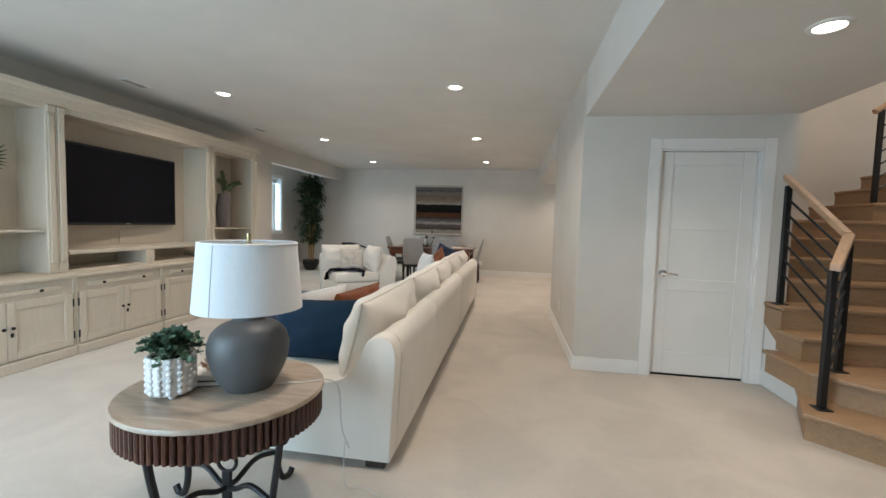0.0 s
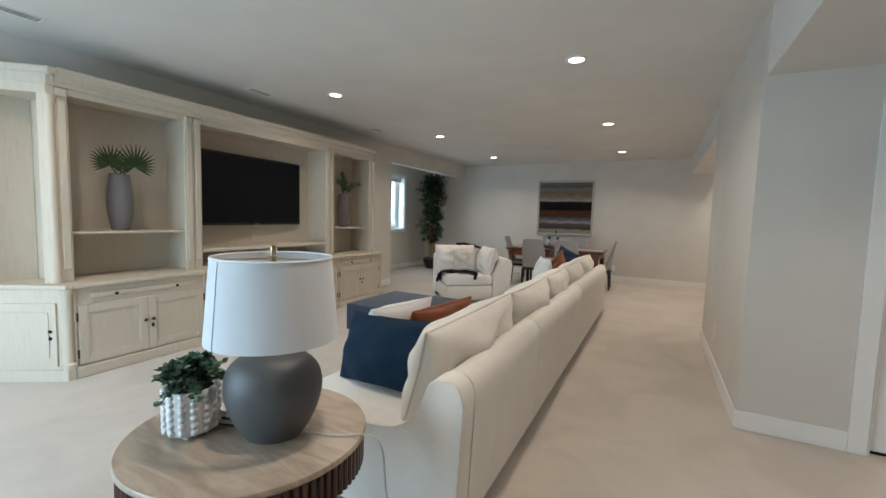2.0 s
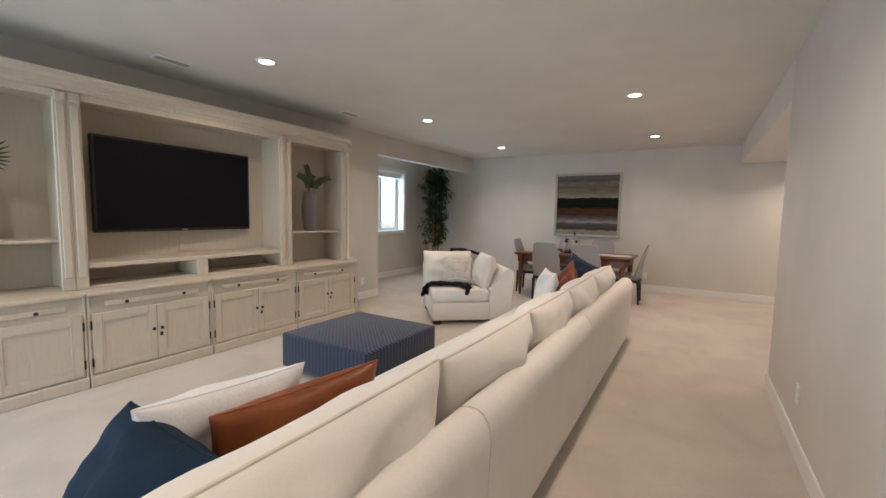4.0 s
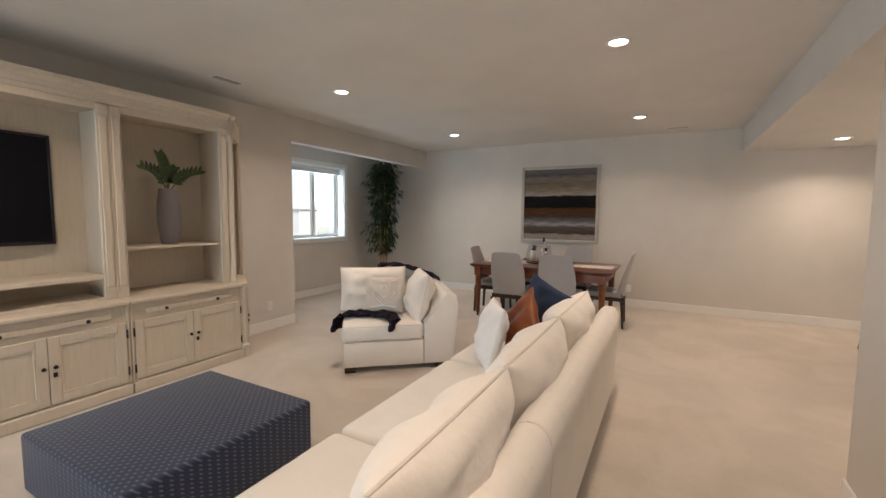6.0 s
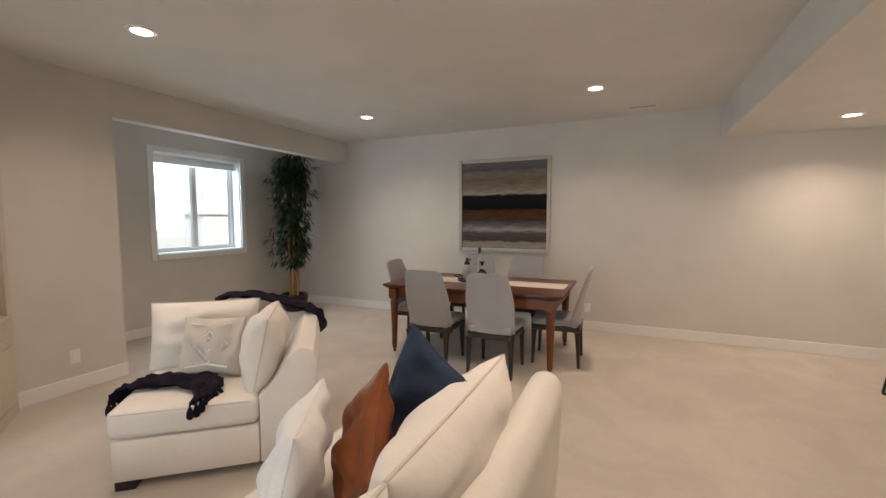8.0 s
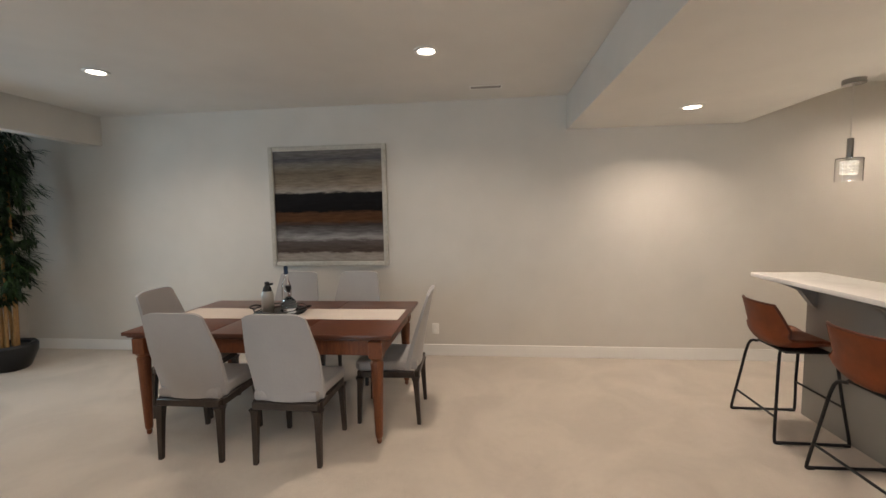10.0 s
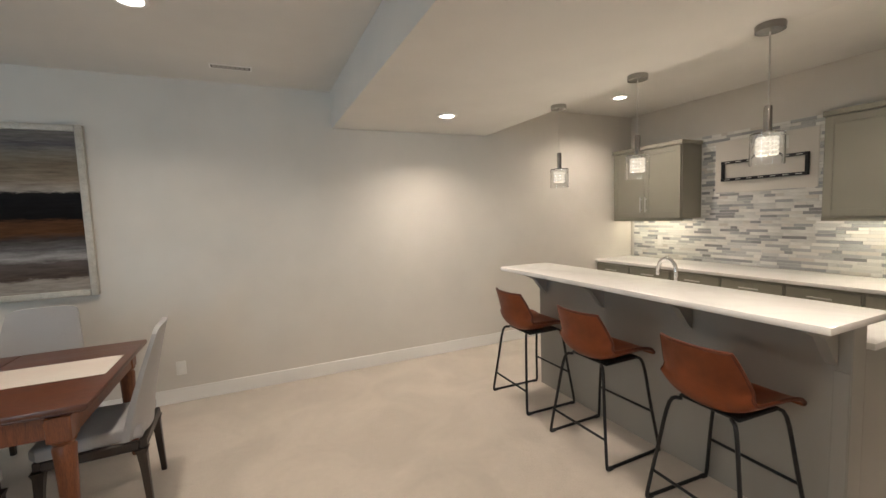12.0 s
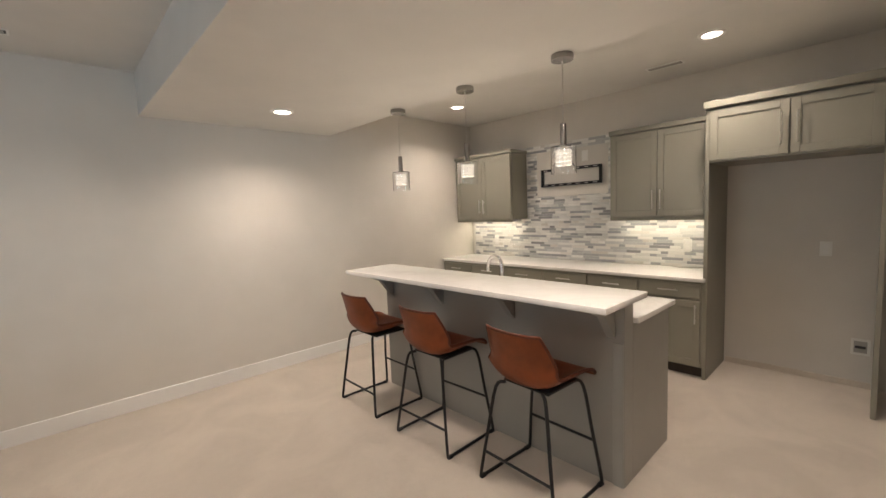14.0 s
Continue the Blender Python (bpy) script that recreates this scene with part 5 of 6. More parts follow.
def dining_chair():
    t = thing("dining_chair", "grey upholstered dining chair with dark wood legs", "chair", (0, 0, 0), 0, "chairs round the table")
    seat = prism([(-0.20, -0.22), (0.20, -0.22), (0.235, 0.20), (0.20, 0.235), (-0.20, 0.235), (-0.235, 0.20)], 0.405, 0.475, 0.02, axis='z', seg=3)
    part("seat", seat, GREYFAB, t)
    # a wrapping shell back
    bm = bmesh.new()
    n, m = 16, 14
    grid = []
    for side in (0, 1):
        g = []
        for i in range(n + 1):
            u = i / n * 2 - 1
            row = []
            for j in range(m + 1):
                v = j / m
                half = 0.222 + 0.008 * math.sin(v * 3.0) - 0.030 * max(0, v - 0.55) / 0.45
                round_top = (1 - 0.045 * abs(u) ** 6)
                wrap = 0.07 * (abs(u) ** 2.4) * (1 - 0.75 * v)
                z = 0.41 + (0.57 * v) * round_top
                y = -0.225 - 0.105 * v ** 1.3 + wrap
                th = 0.05 * (1 - 0.55 * v) * (1 - 0.5 * abs(u) ** 4)
                row.append(bm.verts.new((half * u, y + (th if side else -0.008), z)))
            g.append(row)
        grid.append(g)
        for i in range(n):
            for j in range(m):
                bm.faces.new((g[i][j], g[i + 1][j], g[i + 1][j + 1], g[i][j + 1]))
    a, b = grid
    rim = [(i, 0) for i in range(n)] + [(n, j) for j in range(m)] + [(i, m) for i in range(n, 0, -1)] + [(0, j) for j in range(m, 0, -1)]
    for (i, j), (k, l) in zip(rim, rim[1:] + rim[:1]):
        bm.faces.new((a[i][j], a[k][l], b[k][l], b[i][j]))
    part("backrest", bm, GREYFAB, t)
    fr = bmesh.new()
    for q in ((-0.215, 0.215, -0.236, -0.20), (-0.215, 0.215, 0.19, 0.225), (-0.228, -0.195, -0.20, 0.19), (0.195, 0.228, -0.20, 0.19)):
        box(fr, *q, 0.355, 0.404, 0.006)
    part("seat_frame", fr, ESPRESSO, t)
    for sx in (-1, 1):
        for sy in (-1, 1):
            tp, bt = Vector((sx * 0.203, sy * 0.207 - 0.004, 0)), Vector((sx * 0.208, sy * 0.225 - 0.004, 0))
            bm = bmesh.new()
            rings = []
            for z, h, c in ((0.0, 0.013, bt), (0.25, 0.018, bt.lerp(tp, 0.7)), (0.33, 0.022, tp), (0.356, 0.03, tp)):
                rings.append([bm.verts.new((c.x + p * h, c.y + q * h, z)) for p, q in ((-1, -1), (1, -1), (1, 1), (-1, 1))])
            for r0, r1 in zip(rings, rings[1:]):
                for k in range(4):
                    bm.faces.new((r0[k], r0[(k + 1) % 4], r1[(k + 1) % 4], r1[k]))
            bm.faces.new(rings[0])
            bm.faces.new(rings[-1])
            part("leg", bm, ESPRESSO, t)
    return t


ch = dining_chair()
ch.matrix_world = pose(-2.07, 9.82, 0, 0, 0, 0)
for x, y, rz in ((-1.42, 9.81, 0), (-0.92, 10.35, 92), (-2.55, 10.32, -86), (-2.12, 11.02, 180), (-1.48, 11.03, 180)):
    copy_thing(ch, pose(x, y, 0, 0, 0, rz))


def tray_group():
    x, y, z = -1.86, 10.42, 0.765
    t = thing("serving_tray", "round black metal tray with side handles", "tray", (x, y, z))
    part("plate", lathe([(0, 0), (0.19, 0), (0.195, 0.006), (0.19, 0.008), (0, 0.006)], 48), BLACKMETAL, t)
    for k in (0.012, 0.04):
        part("hoop", tube([(0.20 * math.cos(q), 0.20 * math.sin(q), k) for q in [2 * math.pi * i / 40 for i in range(40)]], 0.005, 6, None, True), BLACKMETAL, t)
    for s in (-1, 1):
        part("handle", tube(curve_pts([(s * 0.19, -0.06, 0.04), (s * 0.235, -0.05, 0.05), (s * 0.25, 0, 0.052), (s * 0.235, 0.05, 0.05), (s * 0.19, 0.06, 0.04)], 5), 0.006, 6), BLACKMETAL, t)
    p = thing("cocktail_shaker", "brushed steel cocktail shaker with dark spout", "shaker", (x - 0.09, y - 0.03, z + 0.0085))
    part("body", lathe([(0, 0), (0.043, 0), (0.047, 0.02), (0.048, 0.15), (0.04, 0.175), (0, 0.18)], 28), NICKEL, p)
    part("lid", lathe([(0.0, 0.176), (0.036, 0.176), (0.03, 0.205), (0.018, 0.22), (0.018, 0.25), (0, 0.255)], 24), PLASTIC, p)
    part("spout", tube([(0.0, 0, 0.225), (0.05, 0, 0.235)], 0.009, 8), PLASTIC, p)
    b = thing("bottle", "tall clear bottle with blue stopper", "bottle", (x + 0.03, y + 0.06, z + 0.0085))
    part("glass", lathe([(0, 0), (0.036, 0), (0.038, 0.01), (0.038, 0.20), (0.016, 0.26), (0.014, 0.30), (0.0, 0.30)], 24), GLASS, b)
    part("stopper", lathe([(0.0, 0.301), (0.017, 0.301), (0.017, 0.365), (0.0, 0.37)], 16), DARKBLUE, b, "dark blue stopper")
    d = thing("decanter", "round clear glass decanter with stopper", "decanter", (x + 0.09, y - 0.03, z + 0.0085))
    part("glass", lathe([(0, 0), (0.05, 0), (0.068, 0.02), (0.07, 0.06), (0.05, 0.10), (0.018, 0.13), (0.016, 0.17), (0.0, 0.17)], 28), GLASS, d)
    part("stopper", lathe([(0.0, 0.171), (0.012, 0.171), (0.022, 0.20), (0.024, 0.22), (0, 0.222)], 16), PLASTIC, d)


tray_group()


def framed_painting():
    x0, x1, z0, z1 = -2.556, -1.234, 1.0, 2.312
    t = thing("painting", "abstract striped brown and grey painting, silver frame", "painting", ((x0 + x1) / 2, FAR, (z0 + z1) / 2))
    w, h, f = (x1 - x0) / 2, (z1 - z0) / 2, 0.05
    part("canvas", bx(-w + f, w - f, -0.025, -0.005, -h + f, h - f), CANVAS, t, "", False)
    for b in ((-w, -w + f, -h, h), (w - f, w, -h, h), (-w + f, w - f, h - f, h), (-w + f, w - f, -h, -h + f)):
        part("frame_side", bx(b[0], b[1], -0.045, 0, b[2], b[3], 0.008, 2), SILVERFRAME, t)


framed_painting()


def bamboo():
    t = thing("bamboo_plant", "tall artificial bamboo tree in black pot", "plant", (-5.17, 11.0, 0))
    part("pot", lathe([(0, 0), (0.13, 0), (0.15, 0.02), (0.215, 0.18), (0.22, 0.25), (0.20, 0.275), (0.165, 0.265), (0.16, 0.23), (0, 0.23)], 32), PLASTIC, t, "glossy black pot")
    part("soil", lathe([(0, 0.231), (0.159, 0.231), (0.159, 0.236), (0, 0.238)], 24), SOIL, t)
    rnd = random.Random(12)
    lv = bmesh.new()
    for k in range(6):
        a = k * 1.05
        b0 = Vector((0.06 * math.cos(a), 0.06 * math.sin(a), 0.235))
        b1 = Vector((0.13 * math.cos(a + 0.5), 0.11 * math.sin(a + 0.5), 2.25 + 0.35 * rnd.random()))
        pts = curve_pts([b0, b0.lerp(b1, 0.4) + Vector((0.02, 0, 0)), b0.lerp(b1, 0.75) + Vector((-0.02, 0.02, 0)), b1], 8)
        cane = part("cane", tube(pts, 0.016, 8, None, False, 0.45), CANE, t)
        for s in range(1, 11):
            q = b0.lerp(b1, s / 11)
            part("node", lathe([(0.012, -0.005), (0.019 - 0.0008 * s, 0), (0.012, 0.005)], 8, tuple(pts[min(len(pts) - 1, int(s / 11 * len(pts)))]), cap=False), CANE, cane)
        for s in range(30):
            f = 0.24 + 0.76 * s / 29
            p = pts[min(len(pts) - 1, int(f * (len(pts) - 1)))]
            for c in range(3):
                an = rnd.uniform(0, 2 * math.pi)
                ln = rnd.uniform(0.14, 0.34) * (0.75 + 0.35 * math.sin(f * 14 + k))
                twig = p + Vector((math.cos(an) * ln, math.sin(an) * ln, rnd.uniform(-0.02, 0.12)))
                twig.x = max(-0.60, min(0.6, twig.x))
                twig.y = min(0.52, twig.y)
                twig.z = min(twig.z, 2.62)
                tube([p, twig], 0.002, 3, lv)
                for e in range(9):
                    o = p.lerp(twig, rnd.uniform(0.35, 1))
                    dr = Vector((math.cos(an + rnd.uniform(-1, 1)), math.sin(an + rnd.uniform(-1, 1)), rnd.uniform(-0.9, 0.15))).normalized()
                    leaf_blade(lv, o, o + dr * rnd.uniform(0.09, 0.17), 0.024, (0, 0, 1), 0.2, 2)
    part("foliage", lv, BAMBOO, t, "dense dark green drooping leaves")


bamboo()


# ---- bar and kitchen ----
def bar():
    t = thing("bar_counter", "grey two-level bar with white quartz tops", "bar", (0, 0, 0))
    y0, y1 = 8.40, 10.50
    x0 = 2.165
    part("front_wall", bx(x0, x0 + 0.11, y0, y1, 0, 1.035, 0.003), BARPAINT, t)
    part("body", bx(x0 + 0.111, 2.80, y0 + 0.015, y1 - 0.015, 0.09, 0.885, 0.003), BARPAINT, t)
    part("toe_kick", bx(x0 + 0.111, 2.73, y0 + 0.02, y1 - 0.02, 0, 0.089), BARPAINT, t)
    part("end_panel", bx(x0 + 0.112, 2.82, y0 + 0.001, y0 + 0.0145, 0, 0.885, 0.002), BARPAINT, t)
    part("bar_top", bx(1.805, 2.285, 8.33, 10.56, 1.036, 1.068, 0.005, 2), QUARTZ, t, "white quartz bar top")
    part("lower_top", bx(2.286, 2.862, 8.375, 10.53, 0.886, 0.918, 0.005, 2), QUARTZ, t, "white quartz lower worktop")
    part("back_strip", bx(2.2755, 2.2845, y0 + 0.02, y1 - 0.02, 0.919, 1.035), TRIM, t)
    for y in (8.47, 9.12, 9.78, 10.42):
        out = [(x0 - 0.001, 0.82), (x0 - 0.001, 1.034), (1.92, 1.034), (1.92, 1.010), (2.05, 0.96), (x0 - 0.04, 0.86)]
        part("corbel", prism(out, y - 0.022, y + 0.022, 0.003), BARPAINT, t)
    part("corner_post", bx(x0 - 0.008, x0 - 0.0005, y0 + 0.004, y0 + 0.06, 0, 0.80, 0.002), BARPAINT, t)


bar()


def bar_stool():
    t = thing("bar_stool", "tan leather bucket bar stool on black legs", "bar stool", (0, 0, 0), 0, "stools at the bar")
    # one moulded shell: seat rising into a wrapped back; faces +x
    n, m = 16, 22
    prof = curve_pts([(0.225, 0, 0.615), (0.20, 0, 0.630), (0.10, 0, 0.615), (-0.05, 0, 0.600), (-0.145, 0, 0.612), (-0.19, 0, 0.665), (-0.212, 0, 0.74), (-0.235, 0, 0.83), (-0.255, 0, 0.905)], 3)
    m = len(prof) - 1
    sheets = []
    bm = bmesh.new()
    for side in (0, 1):
        g = []
        for j, p in enumerate(prof):
            f = j / m
            nxt, prv = prof[min(m, j + 1)], prof[max(0, j - 1)]
            d = (nxt - prv).normalized()
            nrm = Vector((d.z, 0, -d.x))
            half = 0.205 + 0.025 * math.sin(math.pi * min(1, f * 1.25)) - 0.035 * max(0, f - 0.8) / 0.2
            row = []
            for i in range(n + 1):
                u = i / n * 2 - 1
                wrap = abs(u) ** 2.6
                lift = 0.085 * wrap * math.sin(math.pi * min(1, max(0, (f - 0.10) / 0.62)))
                fwd = 0.075 * wrap * max(0, min(1, (f - 0.45) / 0.3)) * (1 - 0.45 * max(0, f - 0.75) / 0.25)
                q = p + Vector((fwd, half * u, lift)) + nrm * (0.009 if side else -0.009)
                row.append(bm.verts.new(q))
            g.append(row)
        sheets.append(g)
        for j in range(m):
            for i in range(n):
                bm.faces.new((g[j][i], g[j][i + 1], g[j + 1][i + 1], g[j + 1][i]))
    a, b = sheets
    rim = [(0, i) for i in range(n)] + [(j, n) for j in range(m)] + [(m, i) for i in range(n, 0, -1)] + [(j, 0) for j in range(m, 0, -1)]
    for (i, j), (k, l) in zip(rim, rim[1:] + rim[:1]):
        bm.faces.new((a[i][j], a[k][l], b[k][l], b[i][j]))
    edge = [(a[i][j].co + b[i][j].co) / 2 for i, j in rim]
    shell = part("seat_shell", bm, CHESTNUT, t)
    part("piping", tube(edge, 0.0095, 6, None, True), SEATDARK, shell)
    part("seat_pan", bx(-0.12, 0.16, -0.15, 0.15, 0.575, 0.592, 0.006), BLACKMETAL, t)
    r = 0.0095
    for s in (-1, 1):
        loop = curve_pts([(-0.13, s * 0.12, 0.583), (-0.165, s * 0.165, 0.55), (-0.195, s * 0.205, 0.30), (-0.222, s * 0.245, 0.035), (-0.21, s * 0.248, 0.011), (-0.19, s * 0.248, 0.0096), (0.19, s * 0.248, 0.0096), (0.21, s * 0.246, 0.012), (0.222, s * 0.243, 0.035), (0.195, s * 0.205, 0.30), (0.175, s * 0.165, 0.55), (0.14, s * 0.12, 0.583)], 4)
        part("side_leg_loop", tube(loop, r, 8), BLACKMETAL, t)
        for x in (-0.203, 0.203):
            part("foot_cap", bx(x - 0.02, x + 0.02, s * 0.248 - 0.013, s * 0.248 + 0.013, 0.0, 0.016, 0.003), PLASTIC, t)
    for x, z, y in ((-0.208, 0.17, 0.222), (0.200, 0.245, 0.212)):
        part("cross_bar", tube([(x, -y, z), (x, y, z)], 0.008, 8), BLACKMETAL, t)
    return t


stool = bar_stool()
stool.matrix_world = pose(1.918, 8.765, 0, 0, 0, -3)
copy_thing(stool, pose(1.922, 9.54, 0, 0, 0, 1))
copy_thing(stool, pose(1.922, 10.30, 0, 0, 0, -1))


def pendant(x, y):
    t = thing("pendant_lamp", "chrome pendant lamp with clear glass and crystal", "pendant lamp", (x, y, 2.39), 0, "pendants over the bar")
    part("canopy", lathe([(0, 0), (0.062, 0), (0.064, -0.008), (0.062, -0.032), (0.0, -0.036)], 32), CHROME_DARKENED, t)
    part("cord", tube([(0, 0, -0.024), (0, 0, -0.40)], 0.0035, 6), NICKEL, t)
    part("socket_tube", lathe([(0.0, -0.385), (0.016, -0.385), (0.018, -0.395), (0.018, -0.515), (0.0, -0.52)], 20), CHROME_DARKENED, t)
    sh = part("glass_shade", lathe([(0.02, -0.515), (0.070, -0.517), (0.0725, -0.522), (0.0725, -0.672), (0.0695, -0.672), (0.0695, -0.524), (0.02, -0.519)], 40, cap=False), GLASS, t)
    sh.visible_shadow = False
    bm = bmesh.new()
    for k in range(12):
        a = 2 * math.pi * k / 12
        for z in (-0.552, -0.574, -0.596, -0.618):
            bmesh.ops.create_icosphere(bm, subdivisions=1, radius=0.0135, matrix=Matrix.Translation((0.036 * math.cos(a), 0.036 * math.sin(a), z)))
    part("crystal_ring", bm, CRYSTAL_GLOW, t, "faceted clear crystal ring, bulb light put in as glow", False).visible_shadow = False


for px, py in PENDANTS:
    pendant(px, py)

KF = 3.98            # front of the base cabinets


def bar_pull(parent, p, length, upright):
    d = Vector((0, 0, 1)) if upright else Vector((0, 1, 0))
    p = Vector(p)
    h = part("handle", tube([p - d * length / 2 + Vector((-0.03, 0, 0)), p + d * length / 2 + Vector((-0.03, 0, 0))], 0.006, 8), NICKEL, parent, "brushed nickel bar pull")
    for s in (-1, 1):
        part("standoff", tube([p + d * s * length * 0.36, p + d * s * length * 0.36 + Vector((-0.03, 0, 0))], 0.005, 6), NICKEL, h)


def shaker_front(parent, name, xf, y0, y1, z0, z1, f=0.055):
    bm = bmesh.new()
    box(bm, xf - 0.02, xf - 0.0005, y0, y0 + f, z0, z1, 0.002)
    box(bm, xf - 0.02, xf - 0.0005, y1 - f, y1, z0, z1, 0.002)
    box(bm, xf - 0.02, xf - 0.0005, y0 + f, y1 - f, z0, z0 + f, 0.002)
    box(bm, xf - 0.02, xf - 0.0005, y0 + f, y1 - f, z1 - f, z1, 0.002)
    d = part(name, bm, CABPAINT, parent, "", False)
    part("panel", bx(xf - 0.011, xf - 0.0005, y0 + f, y1 - f, z0 + f, z1 - f), CABPAINT, d, "", False)
    return d


def base_unit(y0, y1):
    t = thing("kitchen_base_cabinet", "sage grey base cabinet with drawer and door", "cabinet", (0, 0, 0), 0, "kitchen base cabinets")
    part("body", bx(KF, KB - 0.012, y0 + 0.001, y1 - 0.001, 0.10, 0.845), CABPAINT, t, "", False)
    part("toe_kick", bx(KF + 0.06, KB - 0.012, y0 + 0.001, y1 - 0.001, 0, 0.0995), ESPRESSO, t, "", False)
    dr = part("drawer_front", bx(KF - 0.02, KF - 0.0005, y0 + 0.014, y1 - 0.014, 0.70, 0.825, 0.003), CABPAINT, t, "", False)
    bar_pull(dr, (KF - 0.02, (y0 + y1) / 2, 0.765), 0.16, False)
    d = shaker_front(t, "door", KF, y0 + 0.014, y1 - 0.014, 0.115, 0.68)
    bar_pull(d, (KF - 0.02, y0 + 0.045, 0.57), 0.16, True)


EDGES = [11.65, 11.12, 10.59, 10.06, 9.53, 9.03, 8.51]
for a, b in zip(EDGES[1:], EDGES):
    base_unit(a, b)
wt = thing("worktop", "white quartz kitchen worktop along the wall", "worktop", (0, 0, 0))
part("slab", bx(3.95, KB - 0.011, 8.492, FAR - 0.005, 0.846, 0.878, 0.004, 2), QUARTZ, wt)


def upper_unit(y0, y1):
    t = thing("kitchen_wall_cabinet", "sage grey shaker wall cabinet with two doors", "cabinet", (0, 0, 0), 0, "kitchen wall cabinets")
    z0, z1, xf = 1.39, 2.215, 4.27
    part("body", bx(xf, KB - 0.012, y0, y1, z0, z1), CABPAINT, t, "", False)
    ym = (y0 + y1) / 2
    for a, b, k in ((y0 + 0.012, ym - 0.003, ym - 0.035), (ym + 0.003, y1 - 0.012, ym + 0.035)):
        d = shaker_front(t, "door", xf, a, b, z0 + 0.012, z1 - 0.012)
        bar_pull(d, (xf - 0.02, k, z0 + 0.17), 0.18, True)
    part("crown", bx(xf - 0.03, KB - 0.012, y0 - 0.015, y1 + 0.005, z1, z1 + 0.045, 0.004), CABPAINT, t, "", False)
    part("light_rail", bx(xf - 0.005, xf + 0.013, y0, y1, z0 - 0.03, z0 - 0.0005), CABPAINT, t, "", False)


upper_unit(10.68, 11.64)
upper_unit(8.515, 9.43)


def fridge_surround():
    t = thing("fridge_surround", "sage grey empty fridge alcove with overhead cabinet", "cabinet", (0, 0, 0))
    y0, y1, xf = 7.475, 8.48, 3.98
    for a, b in ((y1 - 0.0, y1 + 0.03), (y0, y0 + 0.03)):
        part("side_panel", bx(xf, KB - 0.012, a, b, 0, 2.255, 0.003), CABPAINT, t, "", False)
    part("body", bx(xf + 0.001, KB - 0.012, y0 + 0.031, y1 - 0.001, 1.83, 2.25), CABPAINT, t, "", False)
    ym = (y0 + y1) / 2
    for a, b, k in ((y0 + 0.035, ym - 0.003, ym - 0.045), (ym + 0.003, y1 - 0.004, ym + 0.045)):
        d = shaker_front(t, "door", xf, a, b, 1.845, 2.235)
        bar_pull(d, (xf - 0.02, k, 2.03), 0.22, True)
    part("crown", bx(xf - 0.035, KB - 0.012, y0 - 0.01, y1 + 0.04, 2.256, 2.315, 0.006), CABPAINT, t, "", False)


fridge_surround()
rp = thing("duct_cover_strip", "thin baseboard at the alcove's back wall", "baseboard", (0, 0, 0))
part("board", bx(KB - 0.012, KB - 0.001, 7.51, 8.47, 0, 0.05), CARPET, rp, "", False)


def faucet():
    x, y, z = 2.335, 9.33, 0.9185
    t = thing("faucet", "chrome gooseneck faucet on the bar's lower worktop", "faucet", (x, y, z))
    part("base", lathe([(0, 0), (0.025, 0), (0.025, 0.01), (0.016, 0.02), (0.014, 0.10), (0, 0.10)], 20), CHROME, t)
    part("spout", tube(curve_pts([(0, 0, 0.09), (0, 0, 0.20), (0.005, 0.02, 0.25), (0.01, 0.07, 0.275), (0.015, 0.12, 0.25), (0.018, 0.142, 0.20), (0.018, 0.144, 0.16)], 6), 0.012, 10), CHROME, t)
    part("lever", tube([(0.0, -0.015, 0.06), (0.0, -0.075, 0.085)], 0.006, 8), CHROME, t)


faucet()


def tv_mount():
    x, y0, y1, z0, z1 = KB - 0.02, 9.66, 10.44, 1.775, 1.985
    t = thing("tv_mount", "black metal television bracket on the tiles", "bracket", (x, (y0 + y1) / 2, (z0 + z1) / 2))
    w, h = (y1 - y0) / 2, (z1 - z0) / 2
    for a, b in ((-h, -h + 0.03), (h - 0.03, h)):
        part("rail", bx(-0.035, -0.005, -w, w, a, b, 0.003), BLACKMETAL, t)
    for a, b in ((-w, -w + 0.03), (w - 0.03, w)):
        part("upright", bx(-0.03, -0.006, a, b, -h + 0.03, h - 0.03, 0.003), BLACKMETAL, t)
    for k in range(7):
        yy = -w + 0.07 + k * (2 * w - 0.14) / 6
        for z in (-h + 0.015, h - 0.015):
            part("slot", bx(-0.0365, -0.035, yy - 0.025, yy + 0.025, z - 0.004, z + 0.004), NICKEL, t)
    p = thing("blank_panel", "white blank panel behind the bracket", "panel", (KB - 0.011, 10.05, 1.93))
    part("sheet", bx(-0.004, 0.0, -0.45, 0.47, -0.27, 0.27, 0.001), WALL, p)
    o = thing("wall_outlet", "white outlet above the television bracket", "outlet", (KB - 0.016, 9.87, 2.10), -90)
    part("plate", bx(-0.038, 0.038, -0.006, 0, -0.06, 0.06, 0.003), WHITEPLASTIC, o)
    part("socket", bx(-0.016, 0.016, -0.009, -0.006, -0.035, 0.035, 0.003), TRIM, o)


tv_mount()
for y in (11.2, 8.80):
    outlet(KB - 0.0115, y, 1.10, -90)


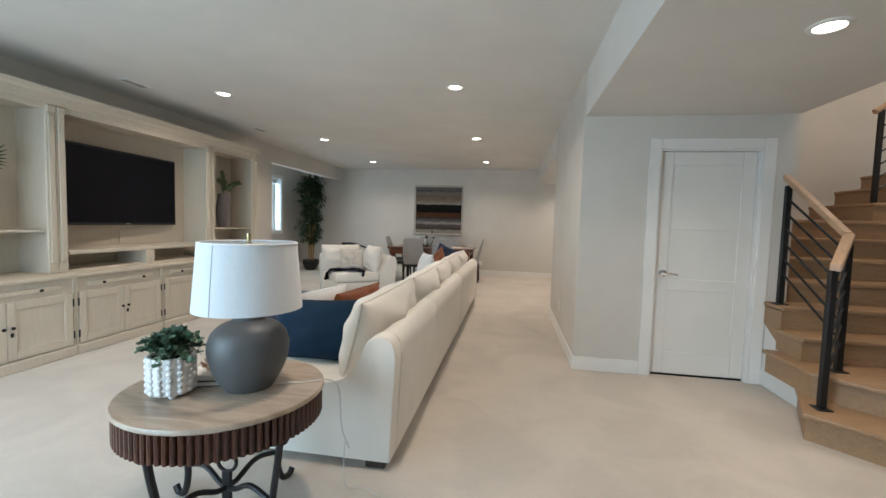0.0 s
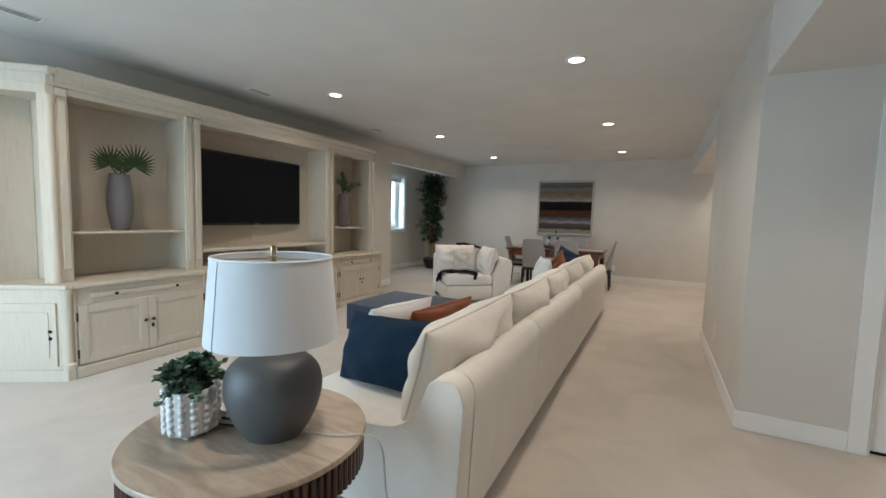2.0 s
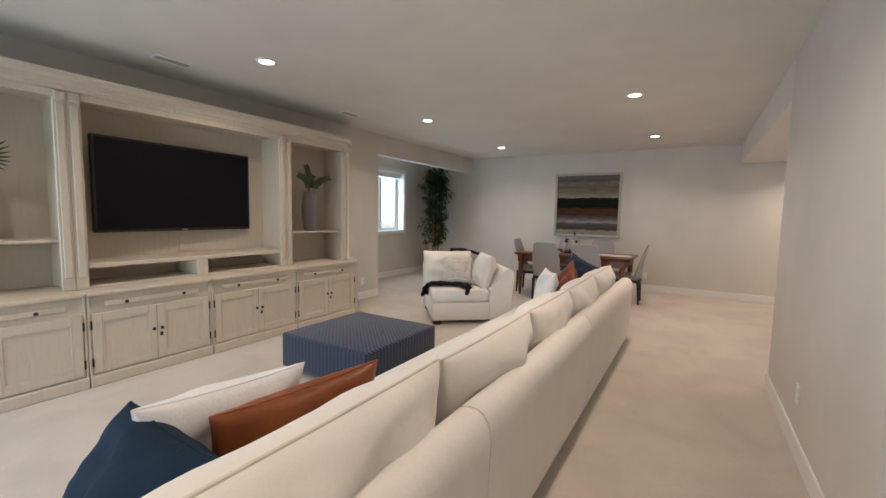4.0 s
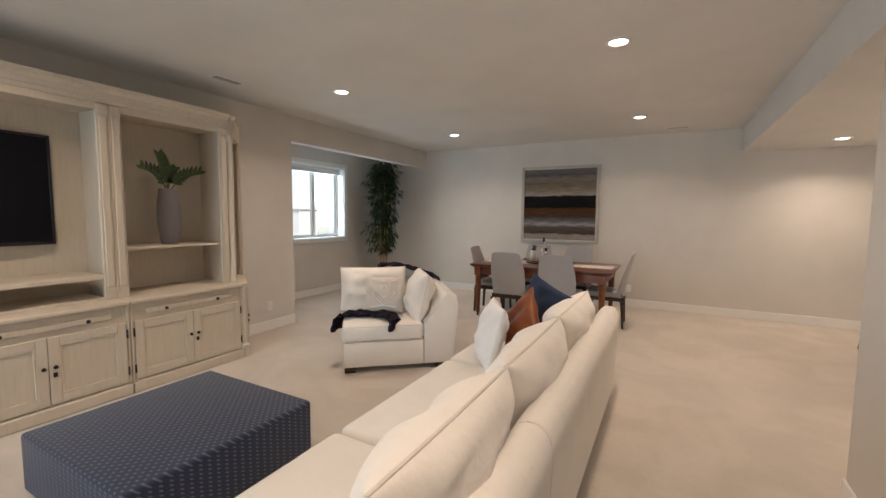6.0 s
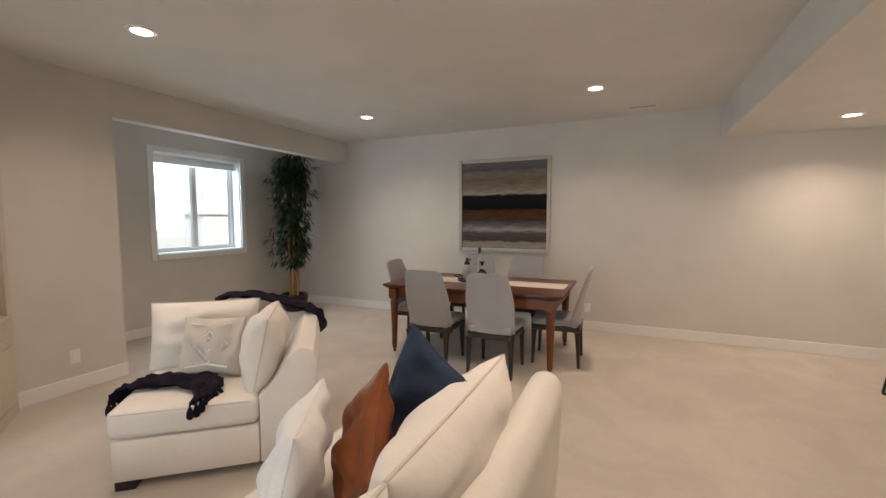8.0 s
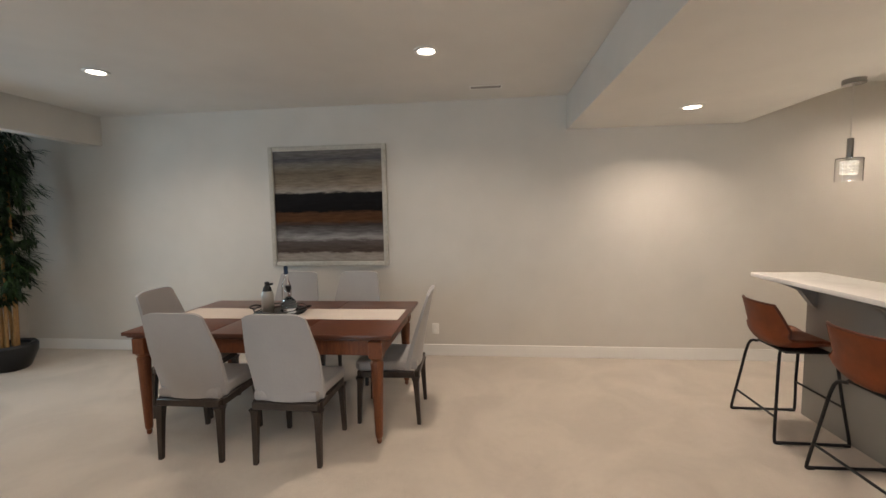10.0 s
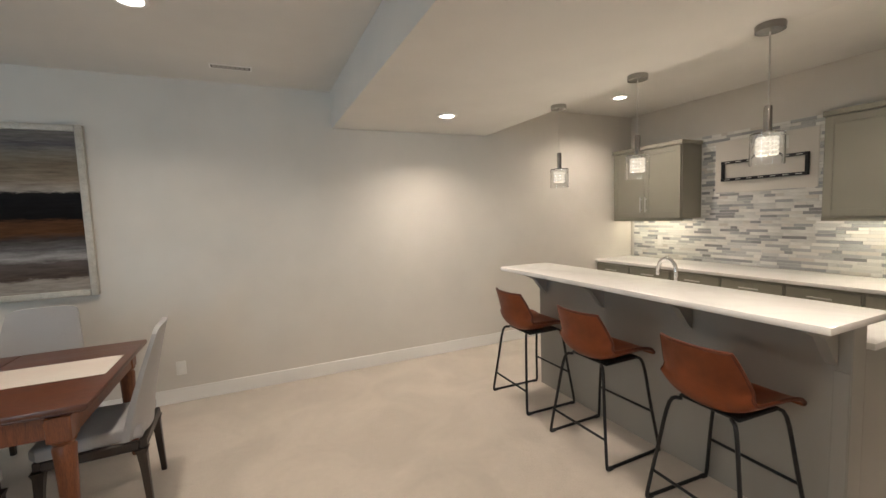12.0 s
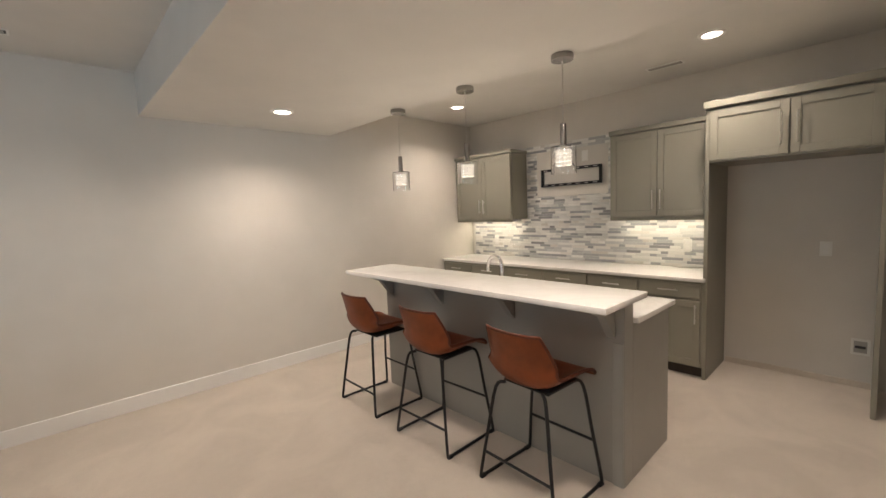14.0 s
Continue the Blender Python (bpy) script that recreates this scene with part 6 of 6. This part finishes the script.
# ---- mosaic backsplash, last ----
def backsplash():
    t = tagged(new("backsplash"), "grey and white linear mosaic tile backsplash", "", "", "structure")
    part("grout_bed", bx(KB - 0.006, KB - 0.001, 8.515, 11.62, 0.879, 2.30), GROUT, t, "", False)
    rnd = random.Random(21)
    lengths = [0.07, 0.10, 0.15, 0.20]
    shared = {}
    rest_v, rest_f = [], []
    h, g = 0.027, 0.0025
    z, count = 0.882, 0
    while z + h < 2.30:
        if z < 1.38:
            lo, hi = 8.517, 11.60
        else:
            lo, hi = 9.435, 10.675
        y = lo - rnd.uniform(0, 0.1)
        while y < hi:
            ln = rnd.choice(lengths)
            a, b = max(y, lo), min(y + ln - g, hi)
            y += ln
            if b - a < 0.02 or (1.66 < z + h / 2 < 2.20 and a < 10.52 and b > 9.60 and z > 1.665):
                if b - a < 0.02 or (a > 9.60 and b < 10.52):
                    continue
                if a < 9.60:
                    b = min(b, 9.598)
                else:
                    a = max(a, 10.522)
                if b - a < 0.02:
                    continue
            proud = rnd.choice((0.0, 0.001, 0.002))
            inside = 9.45 < a and b < 10.66 and 1.10 < z < 1.66
            if inside and count < 300:
                key = (round(b - a, 3), proud)
                if key not in shared:
                    ob = part("tile", bx(-0.004 - proud, 0, 0, b - a, 0, h, 0.0012), TILE, t, "", False)
                    shared[key] = ob.data
                else:
                    ob = new("tile", shared[key])
                    ob.parent = t
                ob.matrix_local = Matrix.Translation((KB - 0.0062, a, z))
                count += 1
            else:
                k = len(rest_v)
                x0, x1 = KB - 0.0102 - proud, KB - 0.0062
                e = 0.001
                rest_v += [(x1, a, z), (x1, b, z), (x1, b, z + h), (x1, a, z + h), (x0, a + e, z + e), (x0, b - e, z + e), (x0, b - e, z + h - e), (x0, a + e, z + h - e)]
                rest_f += [(k + 4, k + 7, k + 6, k + 5), (k, k + 4, k + 5, k + 1), (k + 1, k + 5, k + 6, k + 2), (k + 2, k + 6, k + 7, k + 3), (k + 3, k + 7, k + 4, k)]
        z += h + g
    me = bpy.data.meshes.new("tile_field")
    me.from_pydata(rest_v, [], rest_f)
    me.materials.append(TILEREST)
    ob = new("tile_field", me)
    ob.parent = t
    tagged(ob, "", "", "", "stuff")


backsplash()
